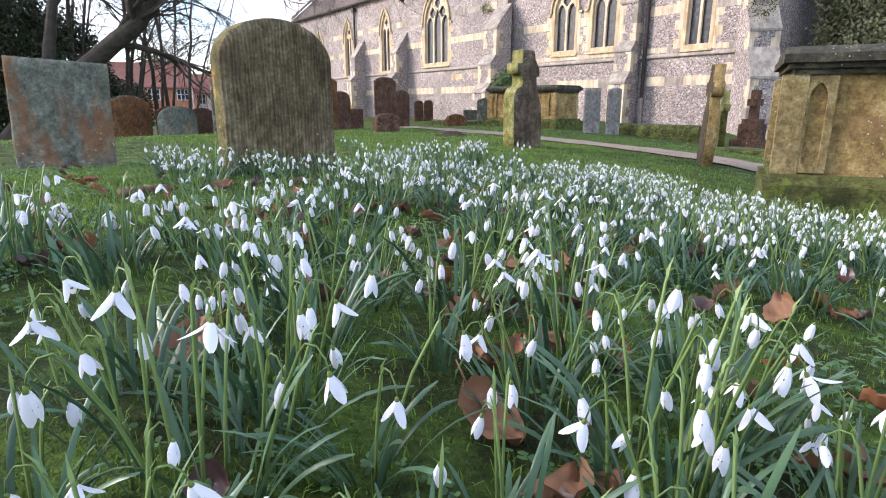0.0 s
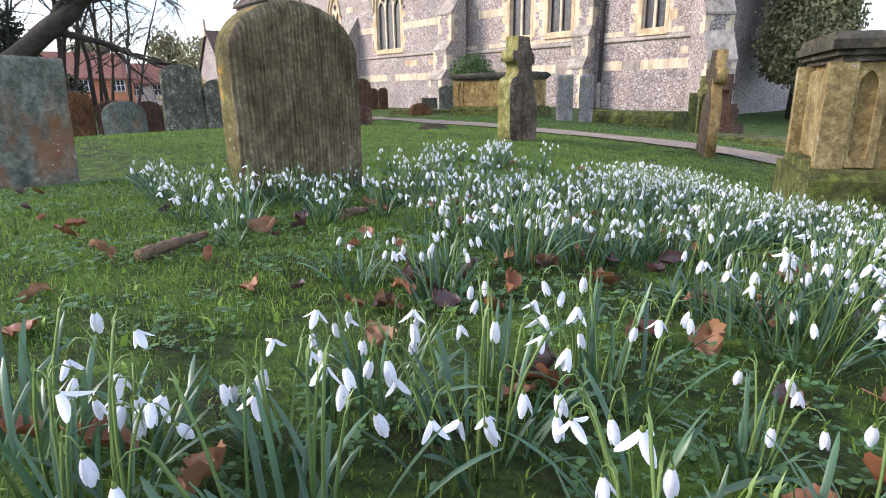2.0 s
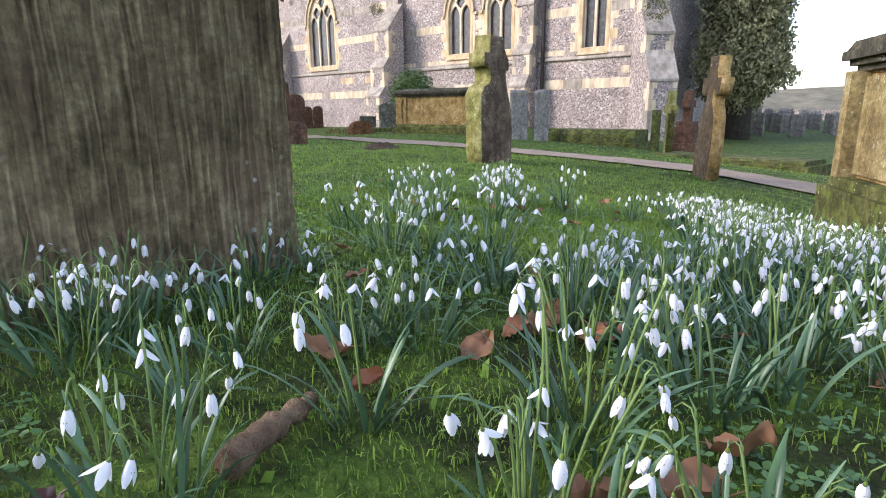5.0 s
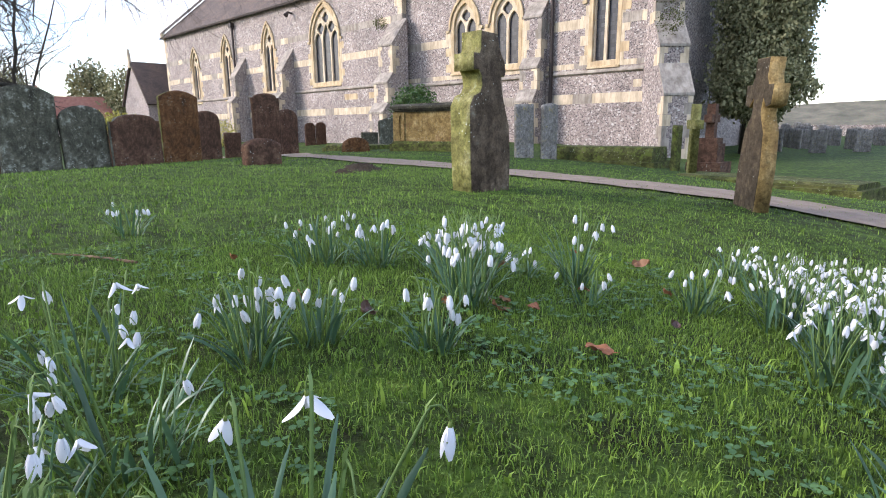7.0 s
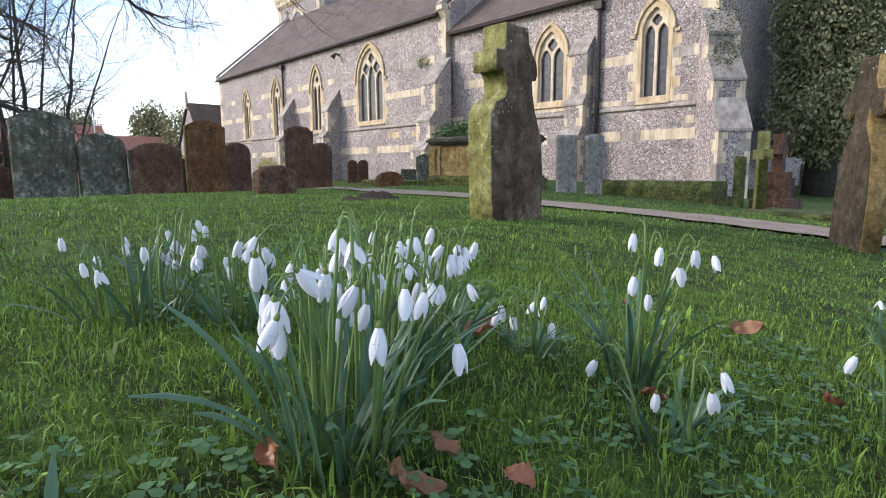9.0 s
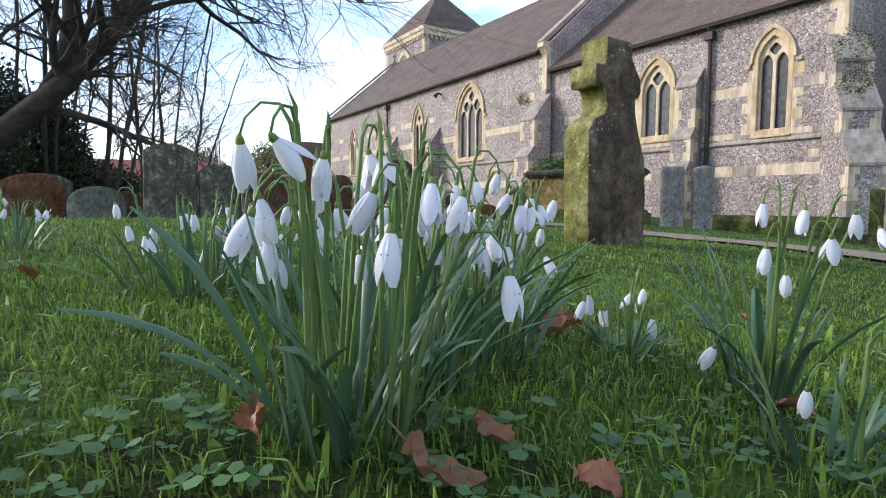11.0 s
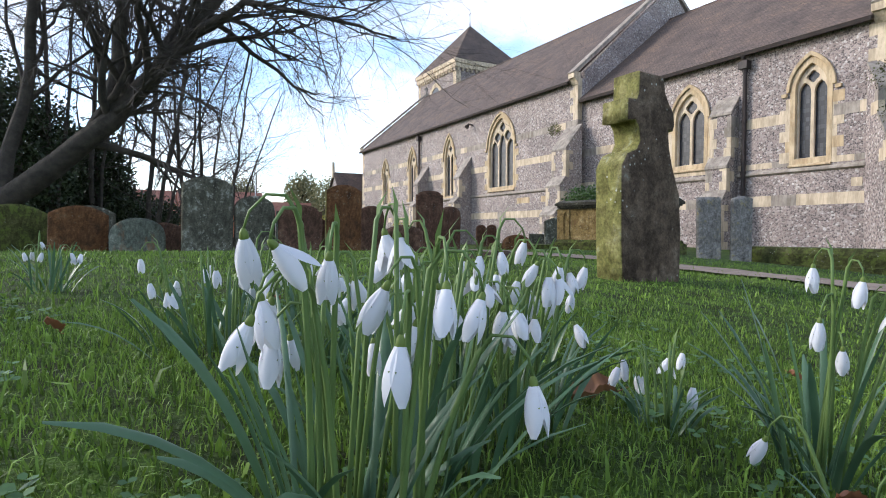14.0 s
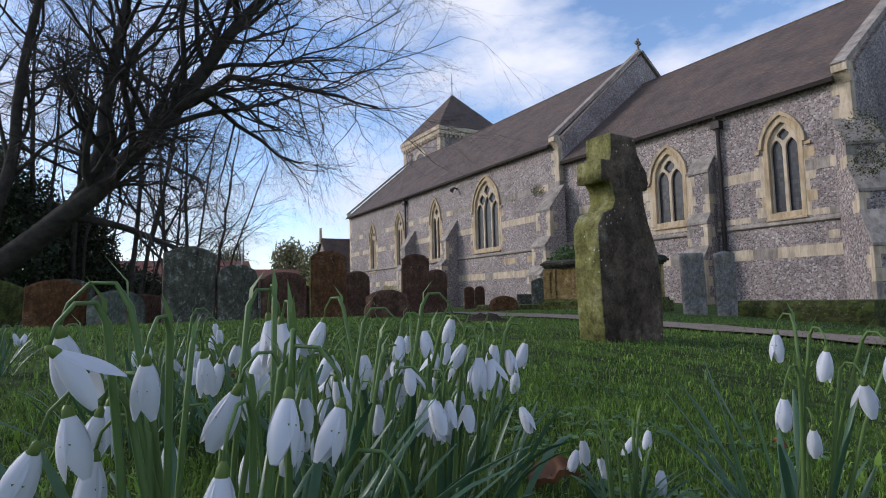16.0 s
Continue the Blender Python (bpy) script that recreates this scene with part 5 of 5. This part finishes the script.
def make_clump(rng, flowers, leaves, h, spread, fine, label, split):
    th = thing("snowdrop_clump", label, "snowdrops", "snowdrop clumps")
    L, S, P, Q = clump_pieces(rng, flowers, leaves, h, spread, 2 if split else 1, 0.98 if split else 0.84, 0.75 if split else 0.85)
    if split:
        for g in L:
            part("leaf", g, LEAF, th, smooth=True)
        for s, p, q in zip(S, P, Q):
            st = part("stem", s, STEM, th, smooth=True)
            part("petals", p, PETAL, st, "white petals", smooth=True)
            part("seed_case", q, MARK, st, smooth=True)
    else:
        part("foliage", joined(L), LEAF, th, smooth=True)
        for s, p, q in zip(S, P, Q):
            g, sizes = Geo(), []
            for k in (s, p, q):
                g.add(k.v, k.f)
                sizes.append(len(k.f))
            me = g.mesh("flower", True)
            for mt in (STEM, PETAL, MARK):
                me.materials.append(mt)
            me.polygons.foreach_set("material_index", np.repeat([0, 1, 2], sizes).astype(np.int32))
            part("flower", me, None, th, "nodding white flower on a green stem")
    return th


def place(ob, x, y, turn, s=1.0):
    ob.matrix_basis = pose(x, y, height(x, y), random.uniform(-4, 4), random.uniform(-4, 4), turn) @ Matrix.Scale(s, 4)


# the clumps that stand alone, by hand: x, y, flowers, leaves, height, spread
SINGLE = [(2.03, -2.63, 20, 40, 0.172, 0.05), (1.84, -2.43, 36, 50, 0.158, 0.1), (1.93, -2.54, 18, 26, 0.178, 0.06), (1.44, -2.63, 17, 34, 0.14, 0.085), (1.57, -2.52, 10, 20, 0.14, 0.05),
          (1.89, -2.2, 7, 16, 0.085, 0.03), (2.04, -2.14, 7, 26, 0.205, 0.03), (2.17, -2.31, 4, 14, 0.09, 0.03), (2.35, -1.98, 8, 24, 0.13, 0.05),
          (2.55, -1.8, 7, 22, 0.14, 0.05), (2.2, -1.2, 9, 22, 0.14, 0.06), (2.38, -1.24, 8, 20, 0.13, 0.05), (0.63, -2.92, 7, 20, 0.14, 0.05), (1.94, -3.13, 10, 22, 0.13, 0.04),
          (2.01, -3.04, 8, 18, 0.13, 0.035), (2.18, -2.89, 8, 24, 0.115, 0.035)]
rng = random.Random(21)
for x, y, fl, lv, h, sp in SINGLE:
    place(make_clump(rng, fl, lv, h, sp, True, "clump of white snowdrops with grey-green strap leaves", True), x, y, rng.uniform(0, 360))

rng = random.Random(22)
variants = [make_clump(rng, rng.randint(6, 12), rng.randint(24, 36), rng.uniform(0.12, 0.16), rng.uniform(0.04, 0.07), True,
                       "dense clump of white snowdrops in the turf", False) for _ in range(11)]
variants += [make_clump(rng, rng.randint(2, 5), rng.randint(12, 20), rng.uniform(0.1, 0.14), 0.03, True,
                        "small clump of white snowdrops in the turf", False) for _ in range(4)]
LOOSE = [(2.29, -4.68), (2.61, -4.6), (2.57, -4.31), (2.18, -3.85), (2.76, -4.29), (3.03, -4.51), (2.9, -4.04), (2.35, -3.56), (2.61, -3.46), (1.96, -3.41), (2.02, -3.15), (3.31, -4.25),
         (2.53, -4.36), (2.85, -4.35), (2.88, -4.09), (3.04, -4.26), (3.03, -3.74), (3.25, -4.1), (3.3, -3.91), (1.66, -4.67), (2.24, -4.74), (2.32, -4.68), (3.16, -4.85), (2.65, -4.4), (3.69, -4.8),
         (2.57, -4.2), (1.55, -4.61), (1.78, -4.66), (2.1, -4.68), (2.45, -4.42), (2.46, -4.02), (2.42, -3.85), (2.75, -3.75), (2.2, -3.45), (2.5, -3.62), (2.75, -4.75), (2.95, -4.7)]
DRIFT = [(5.6, -6.3), (3.95, -6.0), (3.98, -5.3), (4.0, -5.0), (3.75, -4.65), (3.4, -4.25), (3.0, -3.9), (2.85, -3.3), (2.95, -2.7), (2.6, -2.1), (2.15, -1.15), (2.65, -0.95), (3.3, -1.9), (4.2, -2.3), (5.6, -2.5), (7.2, -3.6), (7.4, -5.6)]


def inside(x, y, poly):
    c = False
    for (x0, y0), (x1, y1) in zip(poly, poly[1:] + poly[:1]):
        if (y0 > y) != (y1 > y) and x < (x1 - x0) * (y - y0) / (y1 - y0) + x0:
            c = not c
    return c


rng = random.Random(23)
spots = [(x + rng.gauss(0, 0.02), y + rng.gauss(0, 0.02)) for x, y in LOOSE]
tries = 0
while len(spots) < 900 and tries < 60000:
    tries += 1
    x, y = rng.uniform(1.6, 7.4), rng.uniform(-6.3, -0.9)
    if not inside(x, y, DRIFT) or noise.noise((x * 2.1, y * 2.1, 5)) < (-0.12 if y < -3.5 else -0.18):
        continue
    if (x - 2.42) ** 2 + (y + 2.85) ** 2 < 0.16 or (x - 5.4) ** 2 + (y + 5.35) ** 2 < 0.05:
        continue
    near = 0.122 if y < -4.2 else (0.115 if y < -3.3 else 0.1)
    if min((x - a) ** 2 + (y - b) ** 2 for a, b in spots) > near ** 2:
        spots.append((x, y))
spots = spots[:len(LOOSE)] + sorted(spots[len(LOOSE):], key=lambda p: (p[0] - 3.9) ** 2 + (p[1] + 4.6) ** 2)
used = set()
for k, (x, y) in enumerate(spots[:285]):
    src = variants[rng.randrange(len(variants))]
    s = rng.uniform(0.78, 1.08)
    if id(src) not in used:
        used.add(id(src))
        place(src, x, y, rng.uniform(0, 360), s)
    else:
        ob = copy_thing(src, pose(x, y, height(x, y), rng.uniform(-5, 5), rng.uniform(-5, 5), rng.uniform(0, 360)))
        ob.scale = (s, s, s)
for src in variants:
    if id(src) not in used:
        place(src, 4.4, -4.2, 0)
low = [[joined(g) for g in clump_pieces(rng, rng.randint(6, 11), rng.randint(14, 20), rng.uniform(0.12, 0.15), 0.06, 0)] for _ in range(8)]
drift = thing("snowdrop_drift", "carpet of white snowdrops spreading over the turf", "snowdrops", kind="stuff")
far = [Geo() for _ in range(4)]
for x, y in spots[285:]:
    m = pose(x, y, height(x, y), 0, 0, rng.uniform(0, 360)) @ Matrix.Scale(rng.uniform(0.85, 1.15), 4)
    for dst, g in zip(far, low[rng.randrange(8)]):
        q = shift(g, m)
        dst.add(q.v, q.f)
for g, mt, nm in zip(far, (LEAF, STEM, PETAL, MARK), ("leaves", "stems", "flowers", "seed_cases")):
    tagged(part(nm, g, mt, drift, smooth=True), kind="stuff")


# ---- dead leaves, twigs ----
def dead_leaf(rng, size):
    g = Geo()
    n, m = 14, 8
    curl, fold = rng.uniform(-2.4, 2.6), rng.uniform(0.2, 1.1)
    lob = rng.choice((0.05, 0.13, 0.2))
    v = []
    for i in range(n + 1):
        s = i / n
        w = size * 0.36 * math.sin(math.pi * min(1, s * 0.93 + 0.05)) ** 0.8 * (1 + lob * math.sin(s * 34 + 1.0))
        for j in range(m + 1):
            u = -1 + 2 * j / m
            a = curl * (s - 0.5)
            x = size * (math.sin(a) / max(0.05, abs(curl)) * (1 if curl >= 0 else -1) * 1.0 if abs(curl) > 0.05 else s - 0.5)
            z = size * 0.55 * fold * u * u * 0.5 + size * 0.3 * (1 - math.cos(a)) * (1 if curl > 0 else -1) + size * 0.16 * noise.noise((s * 4 + curl, u * 2.5, fold * 9)) + size * 0.05 * noise.noise((s * 13, u * 9, curl))
            v.append((x, u * w * (1 - 0.25 * fold), z))
    k = m + 1
    g.add(v, [(i * k + j, i * k + j + 1, (i + 1) * k + j + 1, (i + 1) * k + j) for i in range(n) for j in range(m)])
    st = Geo()
    st.tube([v[m // 2], (v[m // 2][0] - size * 0.25, size * 0.05, v[m // 2][2] + size * 0.06)], [size * 0.014, size * 0.009], 4)
    g.add(st.v, st.f)
    return g.mesh("dead_leaf", True)


rng = random.Random(31)
BROWNS = [DEAD, leafy("dark_dead_leaf", (0.035, 0.02, 0.02), (0.12, 0.06, 0.05), 22, 0.4, 0.5, 0.05), leafy("tan_dead_leaf", (0.11, 0.05, 0.025), (0.27, 0.14, 0.075), 22, 0.6, 0.3, 0.1)]
dmesh = []
for k in range(14):
    me = dead_leaf(rng, rng.uniform(0.06, 0.1))
    me.materials.append(BROWNS[k % 3])
    dmesh.append(me)
LEAFSPOTS = [(2.02, -2.69), (2.09, -2.56), (2.16, -2.54), (1.78, -2.92), (2.24, -1.95), (2.0, -1.6), (1.3, -2.85), (1.8, -2.22), (2.12, -2.62), (2.1, -2.2), (3.87, -4.83), (3.82, -4.76), (3.72, -4.66),
             (3.3, -4.5), (3.42, -4.62), (3.05, -4.7), (3.1, -4.6), (2.98, -4.2), (2.86, -4.18), (3.62, -4.98), (2.6, -4.85), (2.2, -5.2), (1.6, -5.1), (4.62, -5.0), (4.55, -4.85), (4.75, -4.7),
             (4.9, -4.9), (4.3, -4.5), (4.72, -5.2), (2.4, -2.3), (2.6, -3.9), (3.0, -3.9)]
for k in range(300):
    x, y = (rng.uniform(2.8, 5.8), rng.uniform(-6.1, -3.6)) if k % 3 else (rng.uniform(0.8, 5.8), rng.uniform(-6.1, -1.2))
    if inside(x, y, DRIFT) or rng.random() < 0.35:
        LEAFSPOTS.append((x, y))
for x, y in LEAFSPOTS:
    ob = new("dead_leaf", dmesh[rng.randrange(14)])
    ob.matrix_basis = pose(x, y, height(x, y) + rng.uniform(0.012, 0.028), rng.uniform(-40, 40), rng.uniform(-40, 40), rng.uniform(0, 360)) @ Matrix.Scale(rng.uniform(0.6, 1.15) * (0.65 if y > -3.2 else 1.0), 4)
    tagged(ob, "curled brown fallen leaf lying in the turf", "fallen leaf", "fallen leaves")
ROTTEN = plain("rotten_wood", (0.09, 0.05, 0.03), (0.32, 0.22, 0.14), 22, 0.95, 1.0, 0.012)
for (x0, y0), (x1, y1), r, lab in (((3.27, -5.09), (3.11, -4.89), 0.019, "broken piece of rotten branch on the turf"), ((3.05, -4.42), (2.99, -4.29), 0.019, "short mossy stick lying in the turf"),
                                   ((1.1, -3.05), (0.8, -3.2), 0.005, "thin bare twig on the grass")):
    g = Geo()
    pts, rad = [], []
    for i in range(31):
        s = i / 30
        x, y = x0 + (x1 - x0) * s, y0 + (y1 - y0) * s
        pts.append((x, y, height(x, y) + r * 0.9 + 0.006 + r * 0.3 * noise.noise((s * 5, r * 90, 1))))
        rad.append(r * (0.85 + 0.4 * noise.noise((s * 7, 3, r * 50)) + 0.3 * noise.noise((s * 31, 5, r * 50))) * (1.0 - 0.35 * s))
    g.tube(pts, rad, 9)
    tagged(part("stick", g, ROTTEN, smooth=True), lab, "stick", "fallen sticks")


# ---- grass and small ground leaves ----
def blades(n, x0, x1, y0, y1, h0, h1, w, seed, keep=None):
    r = np.random.RandomState(seed)
    x, y = r.uniform(x0, x1, n), r.uniform(y0, y1, n)
    if keep is not None:
        ok = keep(x, y)
        x, y = x[ok], y[ok]
    n = len(x)
    z = np.array([height(a, b) for a, b in zip(x, y)]) - 0.003
    h = r.uniform(h0, h1, n) * (0.55 + 0.9 * r.rand(n) ** 2)
    az, bend = r.uniform(0, 6.283, n), r.uniform(0.1, 1.1, n)
    fa = r.uniform(0, 6.283, n)
    base = np.stack([x, y, z], 1)
    d = np.stack([np.cos(az), np.sin(az), np.zeros(n)], 1)
    s = np.stack([np.cos(fa), np.sin(fa), np.zeros(n)], 1) * (w * r.uniform(0.6, 1.4, n))[:, None] / 2
    up = np.array([0, 0, 1.0])
    mid = base + d * (bend * h * 0.28)[:, None] + up * (h * 0.6)[:, None]
    tip = base + d * (bend * h * 0.85)[:, None] + up * (h * (1.02 - 0.35 * bend))[:, None]
    v = np.stack([base - s, base + s, mid + s * 0.75, mid - s * 0.75, tip], 1).reshape(-1, 3)
    k = np.arange(n) * 5
    quads = np.stack([k, k + 1, k + 2, k + 3], 1)
    tris = np.stack([k + 3, k + 2, k + 4], 1)
    return v, quads, tris


def grass_object(name, sets, mat, label, category):
    vs, fs, off = [], [], 0
    for v, q, t in sets:
        vs.append(v)
        fs += (q + off).tolist() + (t + off).tolist()
        off += len(v)
    me = bpy.data.meshes.new(name)
    me.from_pydata(np.concatenate(vs).tolist(), [], fs)
    me.materials.append(mat)
    tagged(new(name, me), label, category, kind="stuff")


grass_object("grass", [blades(120000, 0.8, 6.0, -6.2, -1.0, 0.011, 0.024, 0.0022, 1), blades(90000, 1.0, 3.0, -3.5, -1.4, 0.011, 0.025, 0.0017, 2),
                       blades(90000, -2.0, 3.2, -4.2, 1.2, 0.011, 0.023, 0.0023, 7), blades(40000, 1.6, 3.8, -5.8, -4.0, 0.011, 0.024, 0.002, 8), blades(48000, -6, 5, -4, 4.5, 0.015, 0.033, 0.005, 3),
                       blades(34000, -14, 4, -8, 6, 0.018, 0.038, 0.009, 4), blades(16000, 0.8, 5.8, -6.0, -1.2, 0.02, 0.042, 0.0022, 5), blades(14000, -3, 3.2, -4.0, 1.5, 0.018, 0.035, 0.0024, 6)],
             GRASS, "short mossy winter grass", "grass")


def trefoils(n, seed):
    r = random.Random(seed)
    g = Geo()
    for _ in range(n):
        x, y = r.uniform(0.8, 5.4), r.uniform(-6.0, -1.5)
        if noise.noise((x * 3.1, y * 3.1, 2.2)) < 0.02:
            continue
        z = height(x, y) + r.uniform(0.006, 0.022)
        a0, s = r.uniform(0, 6.3), r.uniform(0.004, 0.011)
        for k in range(3):
            a = a0 + k * 2.094
            d, t = Vector((math.cos(a), math.sin(a), r.uniform(-0.3, 0.4))), Vector((-math.sin(a), math.cos(a), r.uniform(-0.3, 0.3)))
            c = Vector((x, y, z))
            g.add([tuple(c), tuple(c + d * s * 0.6 + t * s * 0.55), tuple(c + d * s * 1.15 + t * s * 0.3), tuple(c + d * s * 1.15 - t * s * 0.3), tuple(c + d * s * 0.6 - t * s * 0.55)],
                  [(0, 1, 2, 3, 4)])
    return g


tagged(part("ground_leaves", trefoils(24000, 51), CLOVER), "small round weed leaves low in the turf", "weeds", kind="stuff")
